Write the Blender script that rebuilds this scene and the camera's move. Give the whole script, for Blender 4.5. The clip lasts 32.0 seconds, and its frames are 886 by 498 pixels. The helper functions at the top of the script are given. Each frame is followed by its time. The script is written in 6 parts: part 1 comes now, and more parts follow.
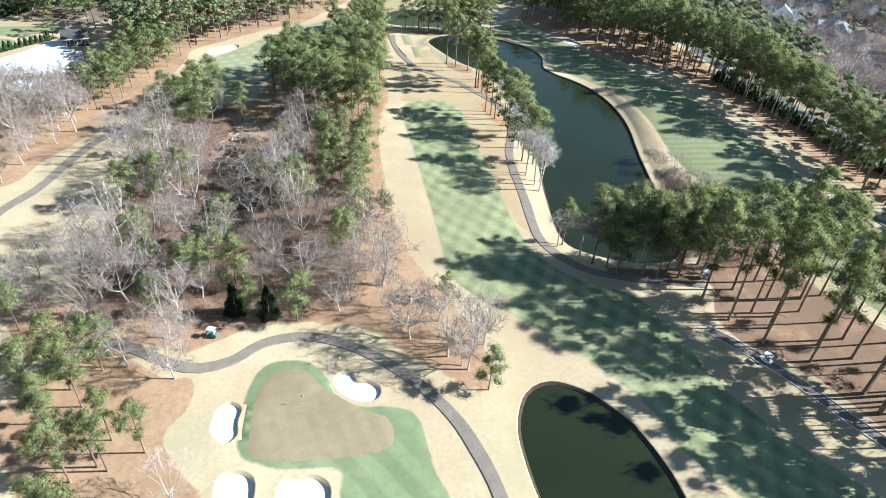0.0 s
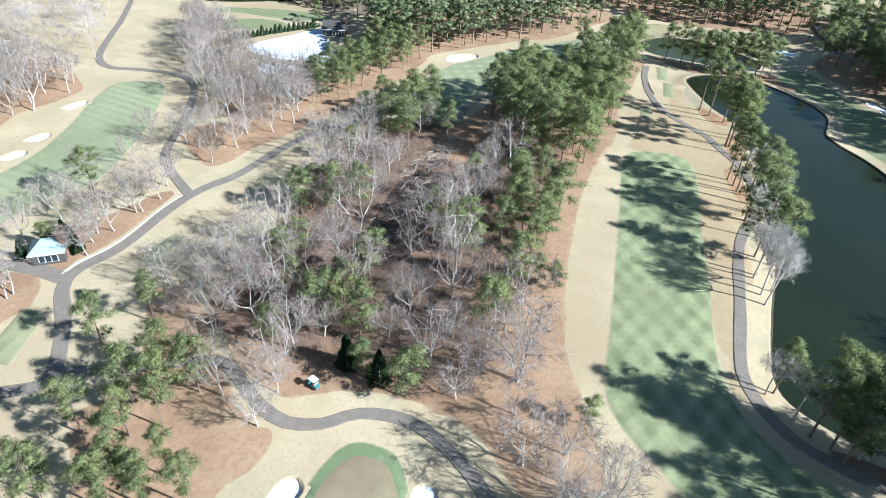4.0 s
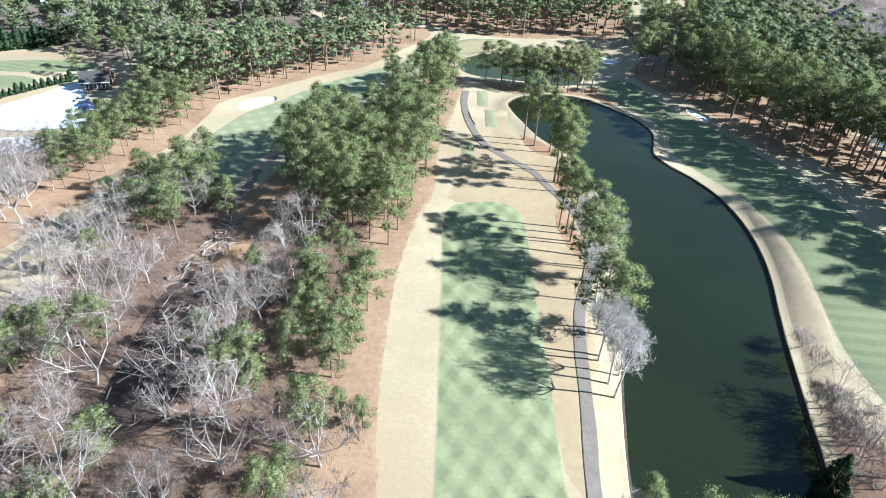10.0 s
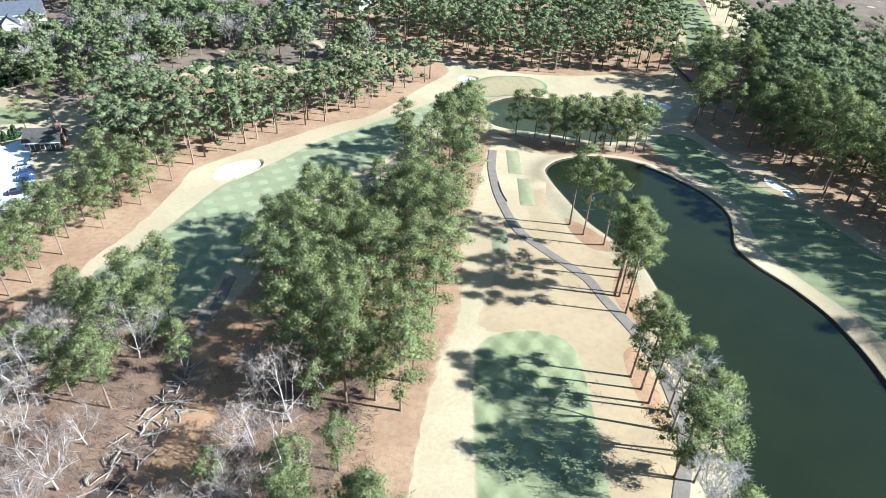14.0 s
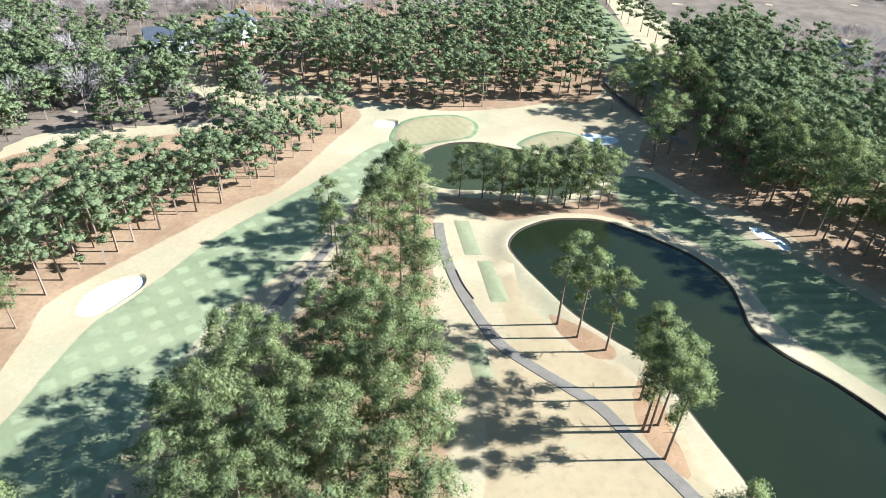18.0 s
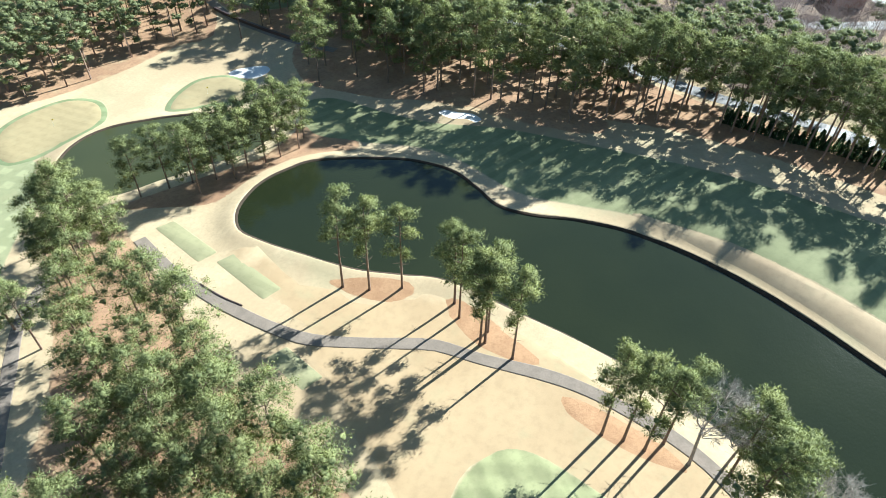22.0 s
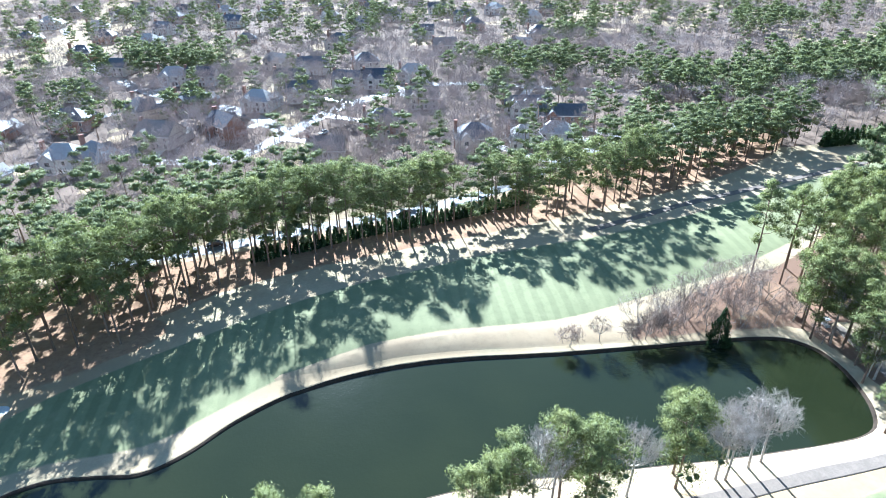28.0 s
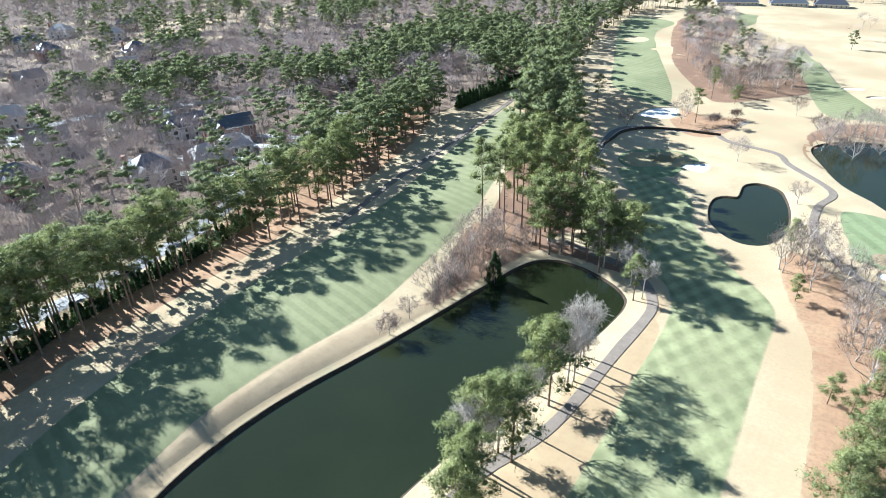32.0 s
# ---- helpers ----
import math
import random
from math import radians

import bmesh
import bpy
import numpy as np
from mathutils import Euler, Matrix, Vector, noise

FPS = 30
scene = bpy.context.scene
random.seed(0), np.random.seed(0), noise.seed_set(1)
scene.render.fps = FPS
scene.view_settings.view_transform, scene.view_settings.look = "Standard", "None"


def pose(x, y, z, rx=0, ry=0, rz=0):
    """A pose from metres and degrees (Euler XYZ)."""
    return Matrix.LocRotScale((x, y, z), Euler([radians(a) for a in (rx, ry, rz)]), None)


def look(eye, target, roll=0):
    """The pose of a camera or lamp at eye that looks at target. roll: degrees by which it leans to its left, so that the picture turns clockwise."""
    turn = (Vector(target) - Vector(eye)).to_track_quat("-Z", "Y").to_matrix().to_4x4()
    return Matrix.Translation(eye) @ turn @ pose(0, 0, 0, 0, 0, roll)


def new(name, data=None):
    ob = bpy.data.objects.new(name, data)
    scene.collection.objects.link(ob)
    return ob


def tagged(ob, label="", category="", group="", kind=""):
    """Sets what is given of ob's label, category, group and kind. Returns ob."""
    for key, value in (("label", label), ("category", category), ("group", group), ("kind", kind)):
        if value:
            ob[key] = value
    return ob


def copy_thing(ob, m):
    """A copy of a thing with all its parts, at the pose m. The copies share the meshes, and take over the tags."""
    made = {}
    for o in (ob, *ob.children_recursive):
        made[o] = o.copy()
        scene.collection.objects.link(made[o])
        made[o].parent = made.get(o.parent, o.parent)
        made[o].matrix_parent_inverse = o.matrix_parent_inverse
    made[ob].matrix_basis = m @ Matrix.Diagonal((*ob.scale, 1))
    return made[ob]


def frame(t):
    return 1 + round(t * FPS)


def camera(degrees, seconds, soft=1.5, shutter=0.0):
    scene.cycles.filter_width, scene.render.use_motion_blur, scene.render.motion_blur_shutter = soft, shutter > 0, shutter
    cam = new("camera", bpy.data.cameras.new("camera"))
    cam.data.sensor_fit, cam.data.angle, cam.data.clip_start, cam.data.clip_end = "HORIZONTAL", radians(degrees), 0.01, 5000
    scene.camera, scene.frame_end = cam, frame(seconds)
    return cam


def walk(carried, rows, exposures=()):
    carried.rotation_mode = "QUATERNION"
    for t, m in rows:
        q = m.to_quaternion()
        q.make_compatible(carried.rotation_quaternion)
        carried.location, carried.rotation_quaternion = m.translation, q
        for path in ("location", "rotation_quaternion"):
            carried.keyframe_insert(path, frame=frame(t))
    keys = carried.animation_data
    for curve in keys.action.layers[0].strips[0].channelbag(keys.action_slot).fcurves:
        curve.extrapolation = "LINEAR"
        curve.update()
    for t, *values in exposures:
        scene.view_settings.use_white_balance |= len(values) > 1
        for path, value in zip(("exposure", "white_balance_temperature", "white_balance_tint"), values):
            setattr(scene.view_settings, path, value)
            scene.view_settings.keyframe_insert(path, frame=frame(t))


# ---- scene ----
from mathutils import geometry

cam = camera(71.0, 32.0, 0.9)
METRES, EYE, TILT, LEAN, TURN = 262.3, 83.7, 0.0, 0.0, -10.3
ROWS = [
    (0.0, 0.0, 0.0, 0.0, 2.12, -35.23, -3.01),
    (0.5, 0.0095, 0.0123, -0.0008, 11.31, -35.64, -2.98),
    (1.0, 0.016, 0.0251, -0.002, 20.29, -35.99, -2.92),
    (1.5, 0.0214, 0.0398, -0.0028, 27.86, -36.3, -2.8),
    (2.0, 0.0245, 0.0543, -0.0031, 31.28, -36.41, -2.75),
    (2.5, 0.0258, 0.0695, -0.0032, 32.78, -36.45, -2.72),
    (4.5, 0.027, 0.1245, -0.0026, 23.49, -35.95, -2.59),
    (5.0, 0.0293, 0.1359, -0.0026, 19.22, -35.75, -2.51),
    (5.5, 0.0319, 0.1464, -0.0028, 15.67, -35.59, -2.53),
    (6.0, 0.0354, 0.1559, -0.0032, 14.14, -35.47, -2.49),
    (6.5, 0.0384, 0.1668, -0.003, 13.45, -35.44, -2.45),
    (7.0, 0.0408, 0.1778, -0.0028, 13.28, -35.41, -2.43),
    (7.5, 0.0427, 0.1895, -0.0025, 13.17, -35.35, -2.37),
    (8.0, 0.044, 0.2012, -0.0023, 13.09, -35.34, -2.36),
    (8.5, 0.045, 0.2143, -0.002, 13.07, -35.35, -2.31),
    (9.0, 0.0439, 0.2281, -0.0019, 13.13, -35.35, -2.33),
    (9.5, 0.0404, 0.2458, -0.0015, 13.09, -35.34, -2.34),
    (10.0, 0.0362, 0.2659, -0.0014, 13.17, -35.33, -2.3),
    (10.5, 0.0297, 0.2885, -0.0013, 13.23, -35.34, -2.34),
    (11.0, 0.023, 0.3107, -0.0012, 13.33, -35.35, -2.35),
    (11.5, 0.0153, 0.3341, -0.0012, 13.44, -35.33, -2.34),
    (12.0, 0.0075, 0.3563, -0.0013, 13.53, -35.34, -2.35),
    (12.5, -0.0008, 0.3792, -0.0012, 13.64, -35.4, -2.38),
    (13.0, -0.0086, 0.4007, -0.0012, 13.7, -35.39, -2.4),
    (13.5, -0.0164, 0.4229, -0.0012, 13.83, -35.4, -2.38),
    (14.0, -0.0239, 0.4437, -0.0013, 13.91, -35.39, -2.37),
    (14.5, -0.0318, 0.4649, -0.0015, 14.02, -35.38, -2.37),
    (16.5, -0.0685, 0.5445, -0.0017, 21.35, -35.71, -2.3),
    (17.0, -0.0788, 0.5623, -0.0023, 15.22, -35.46, -2.27),
    (17.5, -0.0879, 0.5793, -0.0026, 8.52, -35.24, -2.17),
    (18.0, -0.096, 0.5978, -0.0024, 2.82, -35.07, -2.17),
    (18.5, -0.1008, 0.6149, -0.0025, -3.37, -34.87, -2.01),
    (19.0, -0.1078, 0.6287, -0.003, -10.09, -34.67, -1.88),
    (19.5, -0.1151, 0.6394, -0.0028, -15.48, -34.6, -1.83),
    (20.0, -0.1225, 0.6483, -0.0038, -18.24, -34.49, -1.75),
    (20.5, -0.1288, 0.6553, -0.0039, -20.58, -34.63, -1.66),
    (21.0, -0.1359, 0.6619, -0.0047, -23.75, -37.17, -1.55),
    (21.5, -0.142, 0.6677, -0.0051, -29.4, -39.56, -1.35),
    (22.0, -0.1504, 0.6748, -0.006, -37.15, -41.8, -1.19),
    (22.5, -0.1569, 0.6826, -0.006, -43.52, -43.89, -1.07),
    (23.0, -0.1631, 0.6911, -0.0062, -50.77, -43.9, -0.89),
    (23.5, -0.1674, 0.6998, -0.0065, -58.48, -43.82, -0.64),
    (24.0, -0.1707, 0.7097, -0.0067, -65.6, -43.73, -0.45),
    (24.5, -0.1727, 0.7203, -0.0069, -71.49, -43.68, -0.32),
    (25.0, -0.1732, 0.7316, -0.0069, -76.24, -43.67, -0.25),
    (25.5, -0.1713, 0.7434, -0.0058, -77.64, -41.38, -0.22),
    (27.5, -0.167, 0.794, -0.0077, -90.67, -28.24, 0.16),
    (28.0, -0.1652, 0.8096, -0.0077, -97.08, -28.27, 0.35),
    (28.5, -0.1627, 0.8243, -0.0075, -101.88, -28.28, 0.47),
    (29.0, -0.1578, 0.8388, -0.008, -106.48, -28.26, 0.57),
    (29.5, -0.1529, 0.8518, -0.0086, -111.81, -28.25, 0.78),
    (30.0, -0.1454, 0.8663, -0.0091, -118.21, -28.27, 0.99),
    (30.5, -0.1377, 0.8805, -0.009, -123.29, -28.33, 1.13),
    (31.0, -0.1281, 0.8952, -0.0094, -127.58, -28.37, 1.22),
    (31.5, -0.1174, 0.9084, -0.01, -131.5, -28.4, 1.32),
    (32.0, -0.1052, 0.9212, -0.0107, -135.19, -28.43, 1.39),
]
walk(cam, [(t, pose(0, 0, EYE, TILT, LEAN, TURN) @ pose(METRES * x, METRES * y, METRES * z, 90 + pitch, roll, yaw)) for t, x, y, z, yaw, pitch, roll in ROWS],
     exposures=[(0.0, 1.26, 5450, 4), (2.0, 1.02, 5450, 4), (5.0, 1.14, 5050, 4), (9.0, 1.28, 5100, 4), (12.0, 1.34, 5150, 4), (17.0, 1.38, 5250, 3), (20.0, 1.46, 5200, 2), (22.0, 1.44, 5650, 2), (24.0, 1.48, 5400, 2), (25.5, 1.48, 5250, 3), (28.0, 1.98, 4950, 6), (30.0, 1.66, 5150, 6), (32.0, 1.46, 5350, 6)])

# ---- light: low winter sun from the east, clear sky ----
SUN_ELEVATION, SUN_BEARING = 31.0, -4.5      # bearing counted from +x towards +y
world = bpy.data.worlds.new("world")
scene.world = world
world.use_nodes = True
sky = world.node_tree.nodes.new("ShaderNodeTexSky")
sky.sky_type, sky.sun_disc = "NISHITA", False
sky.sun_elevation, sky.sun_rotation = radians(SUN_ELEVATION), radians(90 - SUN_BEARING)
sky.air_density, sky.dust_density, sky.ozone_density = 1.6, 0.2, 3.0
backg = world.node_tree.nodes["Background"]
backg.inputs["Strength"].default_value = 0.043
world.node_tree.links.new(sky.outputs["Color"], backg.inputs["Color"])
sun = new("sun", bpy.data.lights.new("sun", "SUN"))
sun.data.energy, sun.data.angle, sun.data.color = 5.4, radians(0.55), (1.0, 0.96, 0.89)
e, b = radians(SUN_ELEVATION), radians(SUN_BEARING)
sun.matrix_world = look((300 * math.cos(b) * math.cos(e), 300 * math.sin(b) * math.cos(e), 300 * math.sin(e)), (0, 0, 0))

# ---- materials ----
class Graph:
    """A small wrapper to wire node materials."""
    def __init__(self, name, rough=0.9, spec=0.3):
        self.m = bpy.data.materials.new(name)
        self.m.use_nodes = True
        self.t = self.m.node_tree
        self.bsdf = self.t.nodes["Principled BSDF"]
        self.bsdf.inputs["Roughness"].default_value = rough
        self.bsdf.inputs["Specular IOR Level"].default_value = spec
        self.pos = None
    def node(self, kind, **inputs):
        n = self.t.nodes.new(kind)
        for key, value in inputs.items():
            self.put(n.inputs[key.replace("_", " ")], value)
        return n
    def put(self, socket, value):
        if isinstance(value, bpy.types.NodeSocket):
            self.t.links.new(value, socket)
        else:
            socket.default_value = value
    def place(self):
        if self.pos is None:
            self.pos = self.node("ShaderNodeNewGeometry").outputs["Position"]
        return self.pos
    def noise(self, scale, detail=3.0, rough=0.55, vector=None):
        n = self.node("ShaderNodeTexNoise", Scale=scale, Detail=detail, Roughness=rough)
        self.put(n.inputs["Vector"], vector or self.place())
        return n.outputs["Fac"]
    def span(self, value, a, b, c=0.0, d=1.0):
        n = self.node("ShaderNodeMapRange")
        n.interpolation_type = "SMOOTHSTEP"
        for k, v in zip(("Value", "From Min", "From Max", "To Min", "To Max"), (value, a, b, c, d)):
            self.put(n.inputs[k], v)
        return n.outputs["Result"]
    def calc(self, op, a, b=0.0):
        n = self.node("ShaderNodeMath")
        n.operation = op
        self.put(n.inputs[0], a)
        self.put(n.inputs[1], b)
        return n.outputs[0]
    def mix(self, fac, a, b, blend="MIX"):
        n = self.node("ShaderNodeMix")
        n.data_type, n.blend_type = "RGBA", blend
        self.put(n.inputs[0], fac)
        for s, v in ((n.inputs[6], a), (n.inputs[7], b)):
            self.put(s, (*v, 1.0) if isinstance(v, tuple) else v)
        return n.outputs[2]
    def bump(self, height, strength=0.4, distance=0.1):
        n = self.node("ShaderNodeBump", Strength=strength, Distance=distance, Height=height)
        self.put(self.bsdf.inputs["Normal"], n.outputs["Normal"])
    def done(self, colour):
        self.put(self.bsdf.inputs["Base Color"], (*colour, 1.0) if isinstance(colour, tuple) else colour)
        return self.m


def rough_colour(g):
    """Dormant tan grass: pale straw, worn and greyer in broad blotches."""
    c = g.mix(g.span(g.noise(0.035, 4.0), 0.38, 0.66), (0.575, 0.455, 0.285), (0.485, 0.375, 0.23))
    c = g.mix(g.span(g.noise(0.012, 2.0), 0.45, 0.7), c, (0.405, 0.295, 0.172))
    c = g.mix(g.calc("MULTIPLY", g.span(g.noise(1.3, 5.0, 0.7), 0.3, 0.75), 0.4), c, (0.30, 0.235, 0.15))
    c = g.mix(g.calc("MULTIPLY", g.span(g.noise(0.075, 5.0, 0.6), 0.44, 0.62), 0.5), c, (0.42, 0.315, 0.19))
    return g.mix(g.calc("MULTIPLY", g.span(g.noise(0.055, 4.0, 0.65), 0.48, 0.7), 0.5), c, (0.37, 0.335, 0.2))


def straw_colour(g):
    """Fallen pine needles: orange brown."""
    c = g.mix(g.span(g.noise(0.07, 4.0), 0.35, 0.7), (0.43, 0.275, 0.16), (0.33, 0.2, 0.118))
    c = g.mix(g.calc("MULTIPLY", g.span(g.noise(0.9, 5.0, 0.7), 0.35, 0.75), 0.6), c, (0.21, 0.135, 0.09))
    return g.mix(g.calc("MULTIPLY", g.span(g.noise(0.18, 3.0), 0.52, 0.78), 0.6), c, (0.42, 0.31, 0.18))


def edge_mask(g, noisy=0.35, scale=0.6):
    a = g.node("ShaderNodeAttribute")
    a.attribute_name = "edge"
    wob = g.calc("MULTIPLY", g.calc("SUBTRACT", g.noise(scale, 4.0, 0.65), 0.5), noisy * 2)
    return g.span(g.calc("ADD", a.outputs["Fac"], wob), 0.3, 0.7)


def ground_material():
    g = Graph("dormant_grass", 0.95, 0.1)
    g.bump(g.noise(1.7, 6.0, 0.75), 0.3, 0.12)
    return g.done(rough_colour(g))


def straw_material(name="pine_straw", leaf=0.0):
    g = Graph(name, 0.95, 0.1)
    c = straw_colour(g)
    if leaf:
        c = g.mix(g.calc("MULTIPLY", g.span(g.noise(0.12, 5.0, 0.7), 0.27, 0.52), leaf), c, (0.215, 0.135, 0.092))
    g.bump(g.noise(3.2, 6.0, 0.75), 0.4, 0.15)
    return g.done(g.mix(edge_mask(g, 0.45, 0.35), rough_colour(g), c))


def turf_material(name, light, dark, angles=(), period=6.0, strength=0.5, base=rough_colour, patchy=0.34, soft=False):
    """Mown green turf; angles: the mowing directions in degrees."""
    g = Graph(name, 0.85, 0.2)
    f = None
    for a in angles:
        dot = g.node("ShaderNodeVectorMath")
        dot.operation = "DOT_PRODUCT"
        g.put(dot.inputs[0], g.place())
        g.put(dot.inputs[1], (math.cos(radians(a)), math.sin(radians(a)), 0))
        wob = g.calc("ADD", dot.outputs["Value"], g.calc("MULTIPLY", g.noise(0.15, 2.0), 1.2))
        s = g.span(g.calc("SINE", g.calc("MULTIPLY", wob, 2 * math.pi / period)), -0.9 if soft else -0.5, 0.9 if soft else 0.5)
        f = s if f is None else g.calc("MULTIPLY", g.calc("ADD", f, s), 0.5) if soft else g.calc("MULTIPLY", f, s)
    c = g.mix(g.span(g.noise(0.05, 3.0), 0.35, 0.7), light, dark)
    if f is not None:
        c = g.mix(g.calc("MULTIPLY", f, g.calc("MULTIPLY", g.span(g.noise(0.028, 3.0), patchy, patchy + 0.26), strength)), c, tuple(min(1, v * 1.5) for v in light))
    c = g.mix(g.calc("MULTIPLY", g.span(g.noise(0.6, 5.0, 0.7), 0.4, 0.75), 0.35), c, tuple(v * 0.7 for v in dark))
    c = g.mix(g.calc("MULTIPLY", g.span(g.noise(0.16, 4.0, 0.6), 0.52, 0.75), 0.4), c, (0.36, 0.33, 0.19))
    g.bump(g.noise(3.0, 4.0, 0.7), 0.25, 0.06)
    return g.done(g.mix(edge_mask(g, 0.2, 0.8), base(g), c))


def simple(name, a, b, scale=1.0, rough=0.8, spec=0.3, bump=0.0, metal=0.0, per_object=0.0):
    """Two tones mixed by noise, with finer speckle."""
    g = Graph(name, rough, spec)
    g.bsdf.inputs["Metallic"].default_value = metal
    c = g.mix(g.span(g.noise(scale, 4.0, 0.65), 0.3, 0.7), a, b)
    c = g.mix(g.calc("MULTIPLY", g.span(g.noise(scale * 7, 4.0, 0.7), 0.35, 0.7), 0.3), c, tuple(v * 0.6 for v in b))
    if per_object:
        r = g.node("ShaderNodeObjectInfo").outputs["Random"]
        c = g.mix(1.0, c, g.mix(r, (1 - per_object,) * 3, (1 + per_object,) * 3), "MULTIPLY")
    if bump:
        g.bump(g.noise(scale * 5, 5.0, 0.7), bump, 0.1)
    return g.done(c)


def foliage_material(name, tones, island=True):
    """Needles or leaves: the tone changes from tree to tree, from clump to clump and in fine speckles."""
    g = Graph(name, 0.8, 0.1)
    r = g.node("ShaderNodeObjectInfo").outputs["Random"]
    c = g.mix(r, tones[0], tones[1])
    c = g.mix(g.span(g.noise(0.35, 3.0), 0.35, 0.7), c, tones[2])
    if island:
        i = g.node("ShaderNodeNewGeometry").outputs["Random Per Island"]
        c = g.mix(g.calc("MULTIPLY", i, 0.5), c, tones[3])
    # dark needle speckle, strong enough to paint some shade into the crowns
    c = g.mix(g.calc("MULTIPLY", g.span(g.noise(1.6, 3.0, 0.7), 0.42, 0.66), 0.62), c, tuple(v * 0.5 for v in tones[2]))
    g.put(g.bsdf.inputs["Base Color"], c)
    thin = g.node("ShaderNodeBsdfTranslucent")
    g.put(thin.inputs["Color"], g.mix(1.0, c, (1.1, 1.2, 0.7), "MULTIPLY"))
    both = g.node("ShaderNodeMixShader", Fac=0.26)
    g.put(both.inputs[1], g.bsdf.outputs[0])
    g.put(both.inputs[2], thin.outputs[0])
    g.put(g.t.nodes["Material Output"].inputs["Surface"], both.outputs[0])
    return g.m


def water_material(name, tone, deep):
    g = Graph(name, 0.06, 0.58)
    g.bsdf.inputs["IOR"].default_value = 1.33
    g.bump(g.calc("ADD", g.noise(2.2, 3.0), g.calc("MULTIPLY", g.noise(0.3, 2.0), 1.5)), 0.16, 0.1)
    return g.done(g.mix(g.span(g.noise(0.02, 3.0), 0.35, 0.7), tone, deep))


M_GROUND = ground_material()
M_STRAW = straw_material()
M_LITTER = straw_material("leaf_litter", 0.85)
M_WOODFLOOR = simple("grey_wood_floor", (0.255, 0.19, 0.142), (0.165, 0.122, 0.092), 0.08, 0.95, 0.1, 0.5)
M_FAIR_1 = turf_material("fairway_turf_diagonal", (0.235, 0.238, 0.122), (0.175, 0.19, 0.092), (37, 153), 4.3, 1.0, patchy=0.24, soft=True)
M_FAIR_2 = turf_material("fairway_turf_chequered", (0.295, 0.298, 0.168), (0.25, 0.26, 0.14), (30, 120), 5.0, 0.45, patchy=0.2)
M_FAIR_3 = turf_material("fairway_turf_banded", (0.24, 0.246, 0.125), (0.195, 0.206, 0.1), (80,), 3.4, 0.3)
M_FAIR_4 = turf_material("fairway_turf_pale", (0.315, 0.318, 0.18), (0.26, 0.268, 0.145), (80,), 3.4, 0.3)
M_COLLAR = turf_material("collar_turf", (0.21, 0.245, 0.125), (0.17, 0.205, 0.098), (35,), 5.0, 0.35)
M_GREEN = turf_material("putting_turf", (0.30, 0.232, 0.142), (0.262, 0.2, 0.12), (20,), 3.0, 0.12)
M_GREEN_N = turf_material("putting_turf_north", (0.36, 0.29, 0.158), (0.315, 0.255, 0.138), (20,), 3.0, 0.12)
M_TEE = turf_material("tee_turf", (0.30, 0.285, 0.158), (0.25, 0.24, 0.13), (10,), 3.0, 0.3)
M_SAND = simple("bunker_sand", (0.82, 0.79, 0.74), (0.74, 0.71, 0.66), 0.6, 0.95, 0.1, 0.3)
M_PATH = simple("cart_path_asphalt", (0.27, 0.222, 0.178), (0.215, 0.178, 0.143), 0.5, 0.9, 0.1, 0.2)
M_CURB = simple("pale_kerb", (0.62, 0.6, 0.56), (0.5, 0.48, 0.45), 0.8, 0.85, 0.2)
M_ROAD = simple("street_asphalt", (0.25, 0.243, 0.232), (0.2, 0.195, 0.186), 0.3, 0.6, 0.4, 0.1)
M_DRIVE = simple("driveway_concrete", (0.62, 0.6, 0.56), (0.5, 0.49, 0.46), 0.3, 0.42, 0.6, 0.1)
M_WATER = water_material("pond_water", (0.021, 0.026, 0.011), (0.015, 0.02, 0.009))
M_WATER_N = water_material("pond_water_olive", (0.055, 0.06, 0.025), (0.04, 0.048, 0.02))
M_PINE = foliage_material("pine_needles", ((0.215, 0.242, 0.105), (0.30, 0.308, 0.125), (0.17, 0.202, 0.098), (0.38, 0.392, 0.165)))
M_PINE_FAR = foliage_material("far_pine_needles", ((0.2, 0.226, 0.112), (0.2, 0.226, 0.112), (0.158, 0.186, 0.098), (0.32, 0.335, 0.16)))
M_HOLLY = foliage_material("dark_evergreen_leaves", ((0.03, 0.06, 0.03), (0.045, 0.08, 0.035), (0.025, 0.05, 0.028), (0.06, 0.1, 0.045)))
M_HEDGE = foliage_material("hedge_leaves", ((0.065, 0.11, 0.05), (0.085, 0.13, 0.055), (0.05, 0.09, 0.045), (0.12, 0.16, 0.075)))
M_BARK = simple("pine_bark", (0.30, 0.22, 0.165), (0.20, 0.14, 0.105), 2.0, 0.95, 0.1, 0.6, 0, 0.2)
M_GREYBARK = simple("grey_bark", (0.60, 0.54, 0.48), (0.40, 0.345, 0.295), 1.5, 0.9, 0.15, 0.4, 0, 0.25)
M_TWIG = simple("bare_twigs", (0.38, 0.305, 0.262), (0.255, 0.2, 0.168), 0.7, 0.9, 0.1, 0.0, 0, 0.25)
# paler than the near twigs: distance haze is put into the colour
M_TWIG_HAZE = simple("far_bare_twigs", (0.46, 0.39, 0.365), (0.36, 0.3, 0.28), 0.05, 0.9, 0.1)
M_SHRUB = simple("brown_undergrowth", (0.19, 0.145, 0.118), (0.13, 0.10, 0.083), 0.6, 0.95, 0.1)
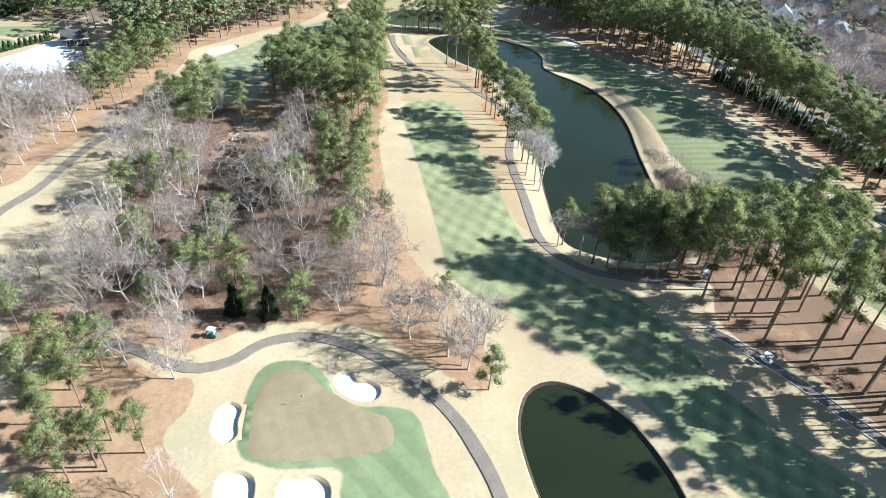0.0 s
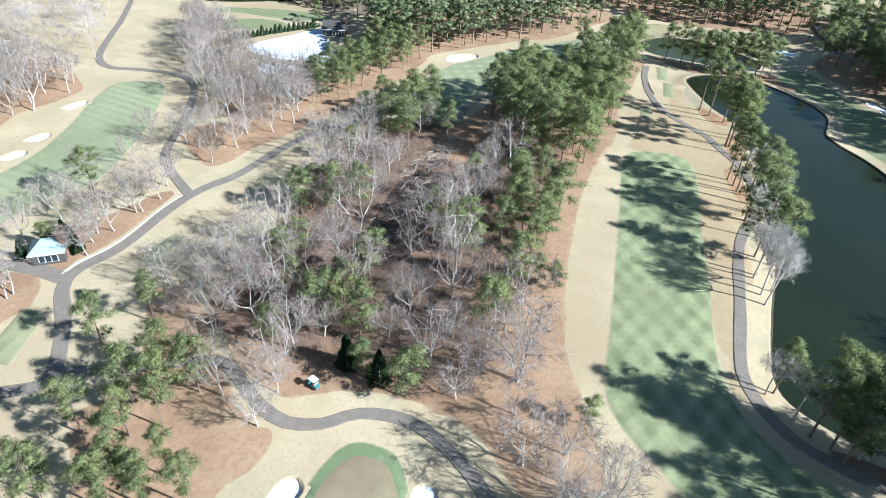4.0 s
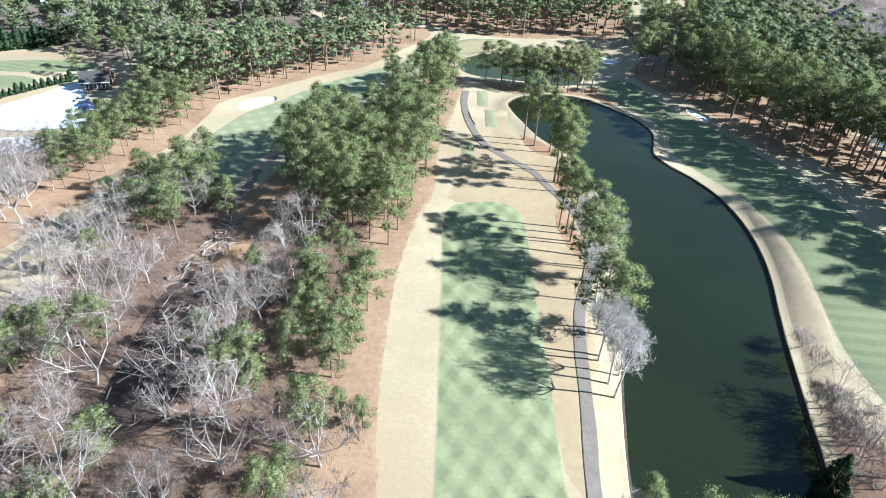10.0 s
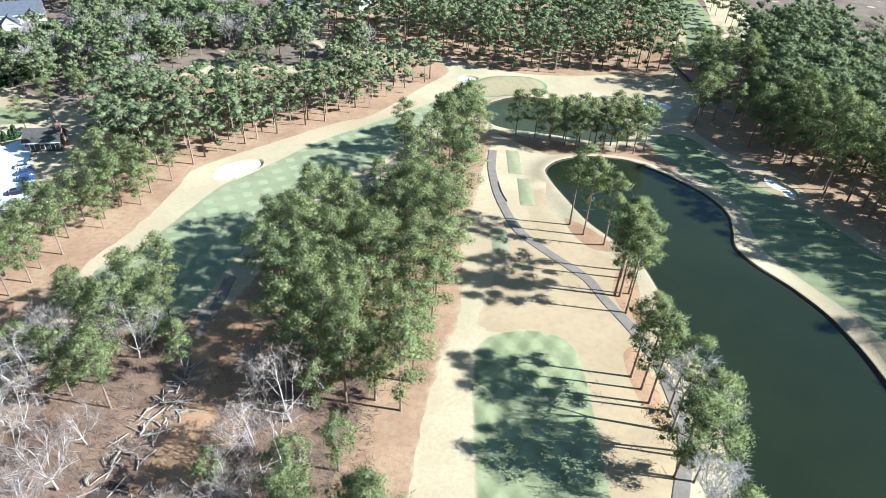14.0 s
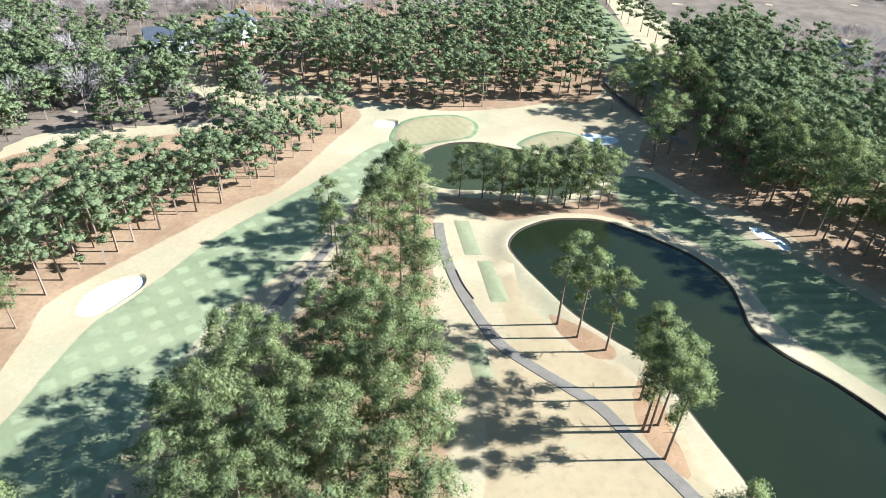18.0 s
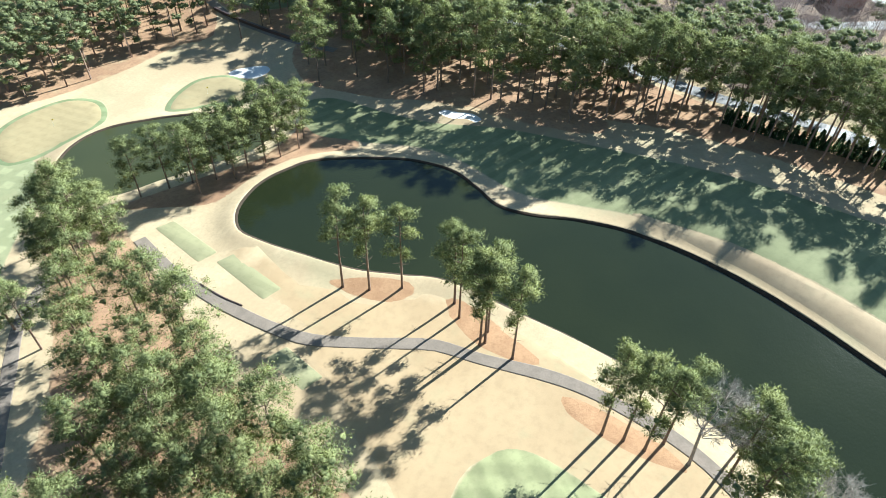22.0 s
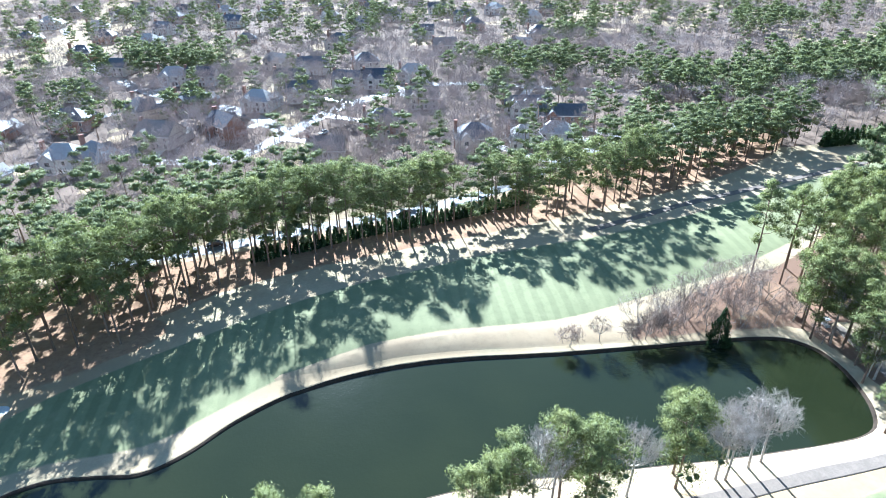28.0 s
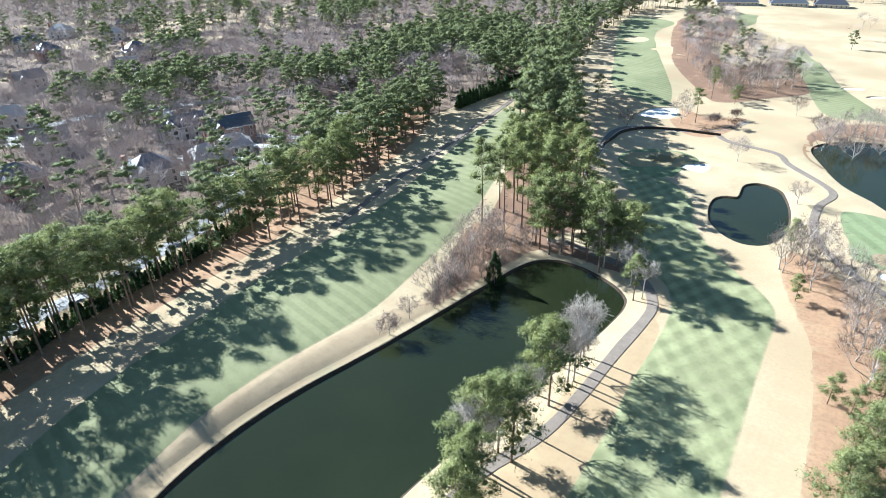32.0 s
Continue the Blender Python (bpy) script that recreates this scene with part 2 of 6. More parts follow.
# dark brown that paints the shade on the drop of the pond banks
M_BANK_SHADE = simple("wet_mud", (0.085, 0.062, 0.044), (0.05, 0.038, 0.028), 1.2, 0.9, 0.1, 0.5)
M_LOT = simple("bright_concrete", (0.8, 0.8, 0.8), (0.74, 0.74, 0.75), 0.2, 0.6, 0.4, 0.1)
def dirt_material(name="bare_dirt", light=(0.50, 0.36, 0.235), dark=(0.42, 0.285, 0.18), base=rough_colour):
    g = Graph(name, 0.95, 0.1)
    c = g.mix(g.span(g.noise(0.3, 4.0), 0.35, 0.7), light, dark)
    c = g.mix(g.calc("MULTIPLY", g.span(g.noise(1.6, 5.0, 0.7), 0.4, 0.75), 0.4), c, tuple(v * 0.68 for v in dark))
    g.bump(g.noise(2.0, 5.0, 0.7), 0.5, 0.15)
    return g.done(g.mix(edge_mask(g, 0.4, 0.5), base(g), c))


M_DIRT = dirt_material()
M_BED = dirt_material("tree_bed_soil", (0.43, 0.262, 0.145), (0.35, 0.205, 0.112))
M_BANK = turf_material("dry_bank_grass", (0.46, 0.35, 0.215), (0.39, 0.29, 0.175))
M_WORN = turf_material("worn_tan_grass", (0.45, 0.33, 0.19), (0.385, 0.275, 0.155))
M_LOG = simple("weathered_logs", (0.48, 0.41, 0.34), (0.33, 0.27, 0.22), 1.0, 0.9, 0.1, 0.4)

# ---- plan: terrain, ponds, bunkers ----
def step01(t):
    t = np.clip(t, 0, 1)
    return t * t * (3 - 2 * t)


def land(x, y):
    """The lie of the land without ponds and bunkers."""
    return -1.5 * step01((y - 200) / 40) - 2.5 * step01((y - 260) / 100) + 2.5 * step01((x - 80) / 40)


def spline(pts, closed=True, gap=1.5):
    """A smooth line through the plan points, as an array."""
    p = np.array(pts, float)
    n, out = len(p), []
    for i in range(n if closed else n - 1):
        a, b, c, d = (p[k % n] if closed else p[min(max(k, 0), n - 1)] for k in (i - 1, i, i + 1, i + 2))
        m = max(2, int(np.linalg.norm(c - b) / gap))
        for k in range(m):
            t = k / m
            out.append(0.5 * (2 * b + (c - a) * t + (2 * a - 5 * b + 4 * c - d) * t * t + (3 * b - a - 3 * c + d) * t ** 3))
    if not closed:
        out.append(p[-1])
    return np.array(out)


def inside(q, poly):
    x, y = q[:, 0][:, None], q[:, 1][:, None]
    x0, y0 = poly[:, 0], poly[:, 1]
    x1, y1 = np.roll(x0, -1), np.roll(y0, -1)
    with np.errstate(divide="ignore", invalid="ignore"):
        cross = ((y0 > y) != (y1 > y)) & (x < (x1 - x0) * (y - y0) / (y1 - y0) + x0)
    return cross.sum(1) % 2 == 1


def depth_in(q, poly):
    """The distance to the outline, positive inside."""
    a, b = poly, np.roll(poly, -1, 0)
    best = np.full(len(q), 1e9)
    for k in range(0, len(q), 4000):
        s = q[k:k + 4000, None]
        t = np.clip(((s - a) * (b - a)).sum(2) / np.maximum(((b - a) ** 2).sum(1), 1e-9), 0, 1)
        best[k:k + 4000] = np.linalg.norm(s - (a + t[..., None] * (b - a)), axis=2).min(1)
    return np.where(inside(q, poly), best, -best)


def inset(poly, d):
    """The outline moved inwards by d (outwards where d is negative)."""
    t = np.roll(poly, -1, 0) - np.roll(poly, 1, 0)
    t /= np.maximum(np.linalg.norm(t, axis=1), 1e-9)[:, None]
    area = np.sum(poly[:, 0] * np.roll(poly[:, 1], -1) - poly[:, 1] * np.roll(poly[:, 0], -1))
    return poly + d * np.sign(area) * np.stack((-t[:, 1], t[:, 0]), 1)


POND_1 = spline([(37.5, 277), (41, 283), (49, 287.5), (58, 288), (66, 285.5), (76, 276), (82, 268), (84.5, 259), (83.2, 251), (81.6, 244), (83.5, 237.5), (89.5, 228), (93.7, 218), (95.6, 206),
                 (95.6, 194), (94, 182), (91.2, 170), (88.6, 158), (86, 144), (83.5, 130), (80.5, 116), (76, 109.6), (69, 108.4), (60, 111), (53, 115.5), (50.9, 121), (51.4, 130), (53.5, 146),
                 (56, 160), (58.5, 174), (60.8, 186), (61.6, 198), (60.8, 209), (59, 220), (56, 236), (51, 243.5), (46, 251), (42, 261), (38.8, 270)])
POND_2 = spline([(18.5, 323), (21, 329), (28, 336), (37, 338.5), (47, 335.5), (58, 329), (66, 322), (69, 314), (66, 305.5), (57, 302.5), (46, 305), (36, 307), (27, 308.5), (21, 313)])
POND_3 = spline([(26.2, 55), (26.5, 65), (29.8, 72.3), (35, 74.6), (40.5, 72), (45.5, 66), (47.8, 60), (49.2, 52), (48.8, 46), (46.4, 43), (43.3, 42.2), (43.4, 37), (43.6, 32), (42, 28.5), (38, 26.8), (32, 31), (28, 43)])
POND_4 = spline([(30, -20), (24, 0), (17, 15), (9, 24), (-4, 36), (-30, 30), (-46, 0), (-30, -30), (0, -38), (20, -34)])
PONDS = [(POND_1, -1.0), (POND_2, -3.1), (POND_3, -0.8), (POND_4, -1.0)]
BUNKERS = [spline(p, True, 0.6) for p in (
    [(-23.6, 69), (-23.2, 73.2), (-21.4, 74.9), (-19.3, 73.4), (-19.6, 70.6), (-19.4, 67.6), (-21.4, 66.2)],
    [(-4.1, 77.6), (-3, 79.9), (-0.8, 79.6), (0.2, 77.6), (2.2, 77.4), (4.1, 75.6), (3.5, 73.2), (0.7, 72.7), (-2.3, 74.6)],
    [(-21.3, 59.4), (-19.9, 61), (-17.2, 60.6), (-15.7, 58.8), (-15.9, 55), (-18.5, 53.4), (-21, 55.4)],
    [(-12.4, 56), (-11.4, 58.8), (-9, 59.1), (-6.6, 58.9), (-4.6, 57), (-5, 53.6), (-9, 52), (-12, 53.2)],
    [(-53.8, 261), (-54.2, 267), (-50, 271.8), (-44.8, 273.8), (-43.2, 270), (-46.2, 264.9), (-50, 260.4)],
    [(8.8, 355), (11.4, 360), (17, 358.4), (15.6, 353.4), (12, 352.8)],
    [(78, 343.6), (82, 346), (89.3, 341.5), (87.5, 336.3), (81.4, 336.2)],
    [(101, 279.8), (103.6, 280.2), (105, 276.6), (106.8, 272.8), (106, 269), (103.4, 268.8), (103, 272), (101, 275.2)],
    [(-138.6, 124), (-138, 128.6), (-135.4, 130.4), (-134, 128), (-134.9, 124.4)],
    [(66, 26), (64.6, 21), (58, 18.8), (56.6, 23.5), (58.5, 28.4)],
    [(98.5, -24), (97.6, -37), (89, -46), (85, -38), (87, -28)],
    [(-139.8, 134.2), (-139.4, 139.4), (-136.8, 141.2), (-135, 138.6), (-136.4, 135)],
    [(-142, 145), (-141.6, 150), (-139.4, 152), (-137.6, 149.6), (-138.4, 146)],
    [(20, -124), (20.6, -120.4), (25, -119), (29.6, -119.6), (29, -123), (24.6, -124.6)],
    [(11, -112), (12, -107.6), (17, -105.6), (18.4, -108), (15, -111.6)],
    [(-149, 166), (-148.4, 171), (-146.2, 174), (-144.4, 171), (-145.6, 166.6)],
)]


def surface(q):
    """Ground heights at plan points, with ponds and bunkers dug in."""
    z = land(q[:, 0], q[:, 1]) + 0.12 * np.sin(q[:, 0] * 0.11) * np.sin(q[:, 1] * 0.09)
    for poly, level in PONDS:
        near = (q > poly.min(0) - 9).all(1) & (q < poly.max(0) + 9).all(1)
        if near.any():
            d = depth_in(q[near], poly)
            t = step01((d + 8) / 8) ** 2 * 0.88
            v = z[near] * (1 - t) + (level + 0.45) * t
            v = np.where(d > 0, np.maximum(level - 1.5, v + (level - 0.6 - v) * np.minimum(d / 0.9, 1) - np.maximum(d - 0.9, 0) * 0.3), v)
            z[near] = v
    for poly in BUNKERS:
        near = (q > poly.min(0) - 3).all(1) & (q < poly.max(0) + 3).all(1)
        if near.any():
            d = depth_in(q[near], poly)
            z[near] += np.where(d > 0.02, -0.95 * np.minimum(d / 0.5, 1), 0.08 * np.clip(1 + d / 2.0, 0, 1))
    return z


def mesh_of(name, verts, faces, material, smooth=False):
    me = bpy.data.meshes.new(name)
    me.from_pydata([tuple(v) for v in verts], [], faces)
    me.materials.append(material)
    if smooth:
        me.shade_smooth()
    me.update()
    return me


def sheet(name, rings, grid, material, lift=0.0, outline=None, feather=1.0, level=None):
    """A draped surface from constraint rings and grid points, cut to the outline."""
    pts, edges = [], []
    for r in rings:
        k = len(pts)
        pts += [tuple(v) for v in r]
        edges += [(k + i, k + (i + 1) % len(r)) for i in range(len(r))]
    pts += [tuple(v) for v in grid]
    v, _, f, _, _, _ = geometry.delaunay_2d_cdt([Vector(p) for p in pts], edges, [], 0, 1e-4)
    q = np.array([tuple(p) for p in v])
    f = np.array([tuple(t) for t in f if len(t) == 3])
    if outline is not None:
        f = f[inside(q[f].mean(1), outline)]
    z = np.full(len(q), level) if level is not None else surface(q) + lift
    if outline is not None and level is None and feather > 0.31 or name in ("tee_box", "putting_green_south"):
        z += (lift + 0.06) * (np.clip(depth_in(q, outline) / (1.4 * feather), 0, 1) - 1)
    a, b, c = q[f[:, 0]], q[f[:, 1]], q[f[:, 2]]
    flip = ((b - a)[:, 0] * (c - a)[:, 1] - (b - a)[:, 1] * (c - a)[:, 0]) < 0
    f[flip] = f[flip][:, ::-1]
    me = mesh_of(name, np.column_stack((q, z)), f.tolist(), material, True)
    if outline is not None and level is None:
        d = depth_in(q, inset(outline, feather))
        at = me.attributes.new("edge", "FLOAT", "POINT")
        at.data.foreach_set("value", np.clip(0.5 + d / (2 * feather), 0, 1).astype(np.float32))
    return new(name, me)


def grid_in(poly, gap):
    lo, hi = poly.min(0), poly.max(0)
    gx, gy = np.meshgrid(np.arange(lo[0] // gap * gap, hi[0], gap), np.arange(lo[1] // gap * gap, hi[1], gap))
    q = np.column_stack((gx.ravel(), gy.ravel()))
    return q[depth_in(q, poly) > gap * 0.35] if len(q) else q


def patch(name, ctrl, material, label, category, lift, feather=1.0, gap=5.0, smooth_gap=1.6, holes=()):
    line = spline(ctrl, True, smooth_gap)
    outer = inset(line, -feather)
    g = grid_in(line, gap)
    ob = sheet(name, [outer, inset(line, feather)], g, material, lift, outer, feather)
    return tagged(ob, label, category, kind="structure")


def ribbon(name, ctrl, width, material, label, category, lift=0.06, kerb=False, kind="structure"):
    """A paved path: a strip with a thickness along a smooth line."""
    c = spline(ctrl, False, 2.0)
    t = np.gradient(c, axis=0)
    t /= np.linalg.norm(t, axis=1)[:, None]
    n = np.column_stack((-t[:, 1], t[:, 0]))
    wob = 1 + 0.05 * np.sin(np.arange(len(c)) * 0.7)
    rows = [c + n * (width / 2) * s * wob[:, None] for s in (-1, -0.9, 0.9, 1)]
    z = surface(c)
    verts, faces, m = [], [], len(c)
    for r, drop in ((rows[0], 0.35), (rows[0], 0.05), (rows[1], 0), (rows[2], 0), (rows[3], 0.05), (rows[3], 0.35)):
        zz = surface(r) if drop else np.maximum(surface(r), z - 0.3)
        verts += [tuple(v) for v in np.column_stack((r, zz + lift - drop))]
    for k in range(5):
        faces += [(k * m + i, k * m + i + 1, (k + 1) * m + i + 1, (k + 1) * m + i)[::-1] for i in range(m - 1)]
    ob = tagged(new(name, mesh_of(name, verts, faces, material)), label, category, kind=kind)
    if kerb:
        for s in (-1, 1):
            kv, kf = [], []
            a, b2 = c + n * (width / 2 - 0.04) * s, c + n * (width / 2 + 0.16) * s
            za, zb = surface(a), surface(b2)
            for r, zz in ((a, za + lift - 0.1), (a, za + lift + 0.1), (b2, zb + lift + 0.1), (b2, zb - 0.1)):
                kv += [tuple(v) for v in np.column_stack((r, zz))]
            for k in range(3):
                kf += [(k * m + i, k * m + i + 1, (k + 1) * m + i + 1, (k + 1) * m + i) for i in range(m - 1)]
            kb = new("kerb", mesh_of("kerb", kv, kf, M_CURB))
            kb.parent = ob
    return ob


# ---- ground, water, sand ----
def build_ground():
    gx, gy = np.meshgrid(np.arange(-270, 421, 6.0), np.arange(-150, 541, 6.0))
    q = np.column_stack((gx.ravel(), gy.ravel()))
    mx, my = np.meshgrid(np.arange(-1200, 1300, 60.0), np.arange(-1200, 1500, 60.0))
    far = np.column_stack((mx.ravel(), my.ravel()))
    far = far[(far[:, 0] < -275) | (far[:, 0] > 425) | (far[:, 1] < -155) | (far[:, 1] > 545)]
    ring = np.array([(4600 * math.cos(a), 4600 * math.sin(a)) for a in np.arange(0, 2 * math.pi, 0.2)])
    rings = []
    for poly, _ in PONDS:
        rings += [inset(poly, -k) for k in (8, 6, 4, 2.4, 1.2, 0.3)] + [poly, inset(poly, 0.9)]
    for poly in BUNKERS:
        rings += [inset(poly, -2.0), inset(poly, -0.8), inset(poly, -0.2), poly, inset(poly, 0.5)]
    ob = sheet("ground", rings, np.vstack((q, far, ring)), M_GROUND)
    tagged(ob, "pale tan dormant grass of a golf course in winter", "grass", kind="structure")
    for k, (poly, level) in enumerate(PONDS):
        o = inset(poly, -0.15)
        w = sheet("water", [o], np.zeros((0, 2)), M_WATER_N if k == 1 else M_WATER, outline=o, level=level)
        tagged(w, ("long dark green pond beside the fairway" if k == 0 else "small olive pond in front of the putting greens" if k == 1 else
                   "small dark pond beside the shaded fairway" if k == 2 else "dark blue pond with a brown bank"), "pond", kind="structure")
    # a dark strip round each pond stands in for the bank's shaded face
    for poly, level in PONDS:
        n = len(poly)
        wob = 0.12 * np.sin(np.arange(n) * 0.9) + 0.1 * np.sin(np.arange(n) * 0.37)
        rows = [inset(poly, k + 0.4 * wob[:, None]) for k in (0.9, 0.5, 0.16, 0.02, -0.15)]
        heights = [np.full(n, level - 0.5), np.full(n, level + 0.2)] + [surface(r) + k for r, k in zip(rows[2:], (0.03, 0.0, -0.12))]
        verts = [tuple(v) for r, h in zip(rows, heights) for v in np.column_stack((r, h)).tolist()]
        faces = [(i * n + j, i * n + (j + 1) % n, (i + 1) * n + (j + 1) % n, (i + 1) * n + j) for i in range(4) for j in range(n)]
        tagged(new("pond_edge", mesh_of("pond_edge", verts, faces, M_BANK_SHADE, True)), "dark strip painting the shaded earth edge of the pond", "bank", kind="structure")
    for k, poly in enumerate(BUNKERS):
        o = inset(poly, 0.04)
        s = sheet("sand_bunker", [o, inset(poly, 0.7)], grid_in(inset(poly, 0.9), 0.9), M_SAND, 0.0, o, level=0.0)
        q = np.array([tuple(v.co.xy) for v in s.data.vertices])
        mid, half = poly.mean(0), (poly.max(0) - poly.min(0)) / 2
        tilt = ((q - mid) / half) @ np.array((0.72, 0.55))
        z = land(q[:, 0], q[:, 1]) - 0.05 - 0.24 * np.clip(1 + tilt, 0, 2) + 0.03 * np.sin(q[:, 0] * 2.1) * np.sin(q[:, 1] * 1.7)
        for v, h in zip(s.data.vertices, z):
            v.co.z = h
        tagged(s, "white sand bunker with a raised grass lip" if k != 7 else "white sand bunker in the shade of the pines", "bunker", group="sand bunkers", kind="structure")


build_ground()

# ---- turf, greens, tees, beds ----
patch("fairway_1", [(18.7, 195), (20.6, 203.8), (28.3, 207.5), (36, 205.8), (38.8, 198), (39.8, 181), (40, 164), (40.9, 146), (40.9, 125), (43.3, 112), (50, 103), (60, 96.5), (64, 85), (66.5, 70),
      (72, 58), (80, 46), (84, 38), (77, 35.5), (66, 40), (58, 48), (52.5, 58), (50.5, 67), (44.5, 78), (38, 86), (32, 93), (25, 100), (21.4, 108), (21, 124), (20.5, 144), (19.6, 172)],
      M_FAIR_1, "pale green fairway mown in crossing diagonal stripes", "fairway", 0.10, 1.1)
patch("fairway_2", [(20, 337), (14, 343), (5.6, 336), (-2.7, 323.3), (-17.6, 305), (-30.4, 289), (-40.5, 272), (-49.5, 258.6), (-53, 248), (-58.6, 226), (-63, 217), (-60, 206), (-54.7, 201), (-47.9, 198.5),
      (-41, 199.5), (-37, 207), (-36, 220), (-33, 238), (-26, 258), (-12, 275), (-2, 297), (8, 312), (14.5, 319), (17, 329)],
      M_FAIR_2, "light green fairway mown in a chequered pattern", "fairway", 0.10, 0.8)
patch("fairway_3", [(73, 298), (77, 288), (85.8, 274), (88.6, 262), (88.4, 244), (92.8, 232), (97.7, 220), (101.4, 203), (102, 190), (101.5, 181), (99.7, 168), (98.5, 154), (100.4, 133.5), (103.5, 109), (109, 88),
      (120, 50), (132, 10), (150, 0), (147, 26), (142, 55), (137, 81), (133, 101), (130, 128), (129.5, 146), (129, 168), (127, 185), (125, 200), (120.5, 220), (115, 238), (106, 261), (97, 277), (93, 290), (88.6, 309), (80, 312)],
      M_FAIR_3, "green fairway with cross bands, half in tree shade", "fairway", 0.10, 0.9)
patch("fairway_4", [(-140, 84), (-134.3, 96.9), (-133.1, 120), (-133.1, 139.5), (-137.8, 156.6), (-146.5, 179), (-147.1, 190.2), (-133.6, 193.6), (-120.5, 172.2), (-113, 152.4), (-109, 134.5), (-114, 122.8), (-114.6, 109.1), (-116.8, 91), (-124, 80)],
      M_FAIR_4, "pale green fairway beyond the bare trees", "fairway", 0.10, 0.9)
patch("fairway_5", [(112, 375), (110, 400), (118, 440), (112, 480), (110, 540), (140, 540), (140, 480), (132, 430), (127, 400), (125, 370)],
      M_FAIR_3, "shaded green fairway between two pine woods", "fairway", 0.10, 0.9)
patch("fairway_6", [(124.8, -63), (142, -108), (166.8, -178), (190, -249), (191, -285), (172, -284), (153.8, -266), (154, -222), (130, -152), (110, -102), (97.7, -71), (92.7, -46), (105, -46)],
      M_FAIR_3, "distant pale green fairway crossed by tree shadows", "fairway", 0.10, 0.9)
patch("fairway_7", [(-172, 287), (-160, 292), (-146, 297), (-130, 299), (-119, 294), (-122, 288), (-140, 283), (-158, 283), (-172, 279)],
      M_FAIR_3, "pale green fairway beyond the parking lot", "fairway", 0.10, 0.9)
patch("fairway_9", [(-160, 268), (-150, 277), (-138, 279), (-130, 274), (-136, 266), (-150, 260)], M_FAIR_3, "small patch of pale green turf behind the lot", "fairway", 0.10, 0.9)
patch("green_collar_south", [(-18.9, 65), (-18.8, 76), (-16, 83), (-9, 83.3), (-4.9, 78.4), (-2.3, 73.6), (1, 71.6), (5.5, 71.2), (10, 68.5), (11.6, 58), (13.4, 52), (14, 38), (-1, 40), (-3, 54), (-3.2, 59.6), (-11, 60.4), (-15.4, 61.8)],
      M_COLLAR, "green mown collar around a putting green", "collar", 0.10, 0.8, 3.0, 1.0)
patch("putting_green_south", [(-17.6, 65), (-17.4, 75.5), (-14.8, 81), (-9.2, 81.2), (-4.9, 76), (0.5, 71.4), (5, 69), (6, 65.2), (4.5, 62.4), (-1.4, 61.5), (-11.8, 61.6), (-16, 62.8)],
      M_GREEN, "tan closely mown putting green", "putting green", 0.14, 0.45, 3.0, 1.0)
G2 = [(14.8, 346), (18.8, 356), (27, 361), (38, 361.5), (43, 355), (41, 346.5), (36, 341.6), (28, 339.6), (21, 338.9), (15.6, 340.2)]
G3 = [(55, 336.3), (60.7, 342.4), (70, 346.2), (77, 342), (78, 332), (72, 326.6), (64, 331), (58, 333)]
G4 = [(85, 31), (86, 22), (78, 15.5), (71, 12), (63, 17), (68, 25), (78, 34)]
for line, label in ((G2, "round tan putting green beside the olive pond"), (G3, "tan putting green behind the lakeside pines"), (G4, "pale putting green beside a white bunker")):
    patch("green_collar", inset(spline(line, True, 3.0), -1.3), M_COLLAR, "green mown collar around a putting green", "collar", 0.14, 0.4, 3.0, 1.2)
    patch("putting_green", line, M_GREEN_N, label, "putting green", 0.20, 0.35, 3.0, 1.2)
for line in ([(26.6, 291.2), (30.6, 290.6), (31.2, 275), (27, 275.2)], [(29.4, 272.6), (33.2, 272.2), (33.8, 257.4), (29.7, 257.6)], [(22, 246), (26, 245.5), (26.2, 236), (22.2, 236.4)], [(-60, 40), (-60.5, 44.6), (-52.5, 49), (-49.5, 44.4)],
             [(-84, 78), (-87.4, 90.8), (-82.5, 91), (-78, 78.4)], [(-78.3, 111), (-76.3, 121.8), (-73, 120.5), (-74.5, 110.3)]):
    sq = []
    for k in range(4):
        a, c = np.array(line[k]), np.array(line[(k + 1) % 4])
        sq += [tuple(a + (c - a) * u) for u in (0.06, 0.35, 0.65, 0.94)]
    patch("tee_box", sq, M_TEE, "rectangular mown green tee box on tan grass", "tee", 0.09, 0.25, 3.0, 1.2)

W1 = [(9, 104), (7, 122), (6, 145), (5.5, 170), (9, 190), (13, 205), (13.5, 245), (16, 268), (19.5, 300), (14, 306), (8, 296), (5, 276), (1, 262), (-2, 248), (-15, 241), (-22, 230), (-27, 218), (-28, 208), (-46, 204), (-56, 193), (-60, 170),
      (-57, 148), (-55, 132), (-57, 112), (-45, 97), (-29, 95.5), (-12, 96), (-3, 98)]
patch("pine_straw_bed_1", [(-45, 94), (-31, 88), (-20, 92.5), (-8, 93.5), (2, 90.5), (10, 83), (17, 76), (23, 72), (25.5, 80), (22.5, 92), (17.5, 105), (13.2, 118), (10.6, 140), (10, 170), (12, 195), (15.5, 212), (16, 245),
      (19, 270), (22, 303), (14, 309), (8, 302), (2, 283), (-5, 266), (-13, 254), (-22, 241), (-28, 228), (-30, 214), (-33, 207), (-46, 205), (-57, 194), (-61, 170), (-58, 148), (-56, 132), (-59, 112)],
      M_STRAW, "orange-brown pine straw under the middle wood", "pine straw", 0.05, 3.0)
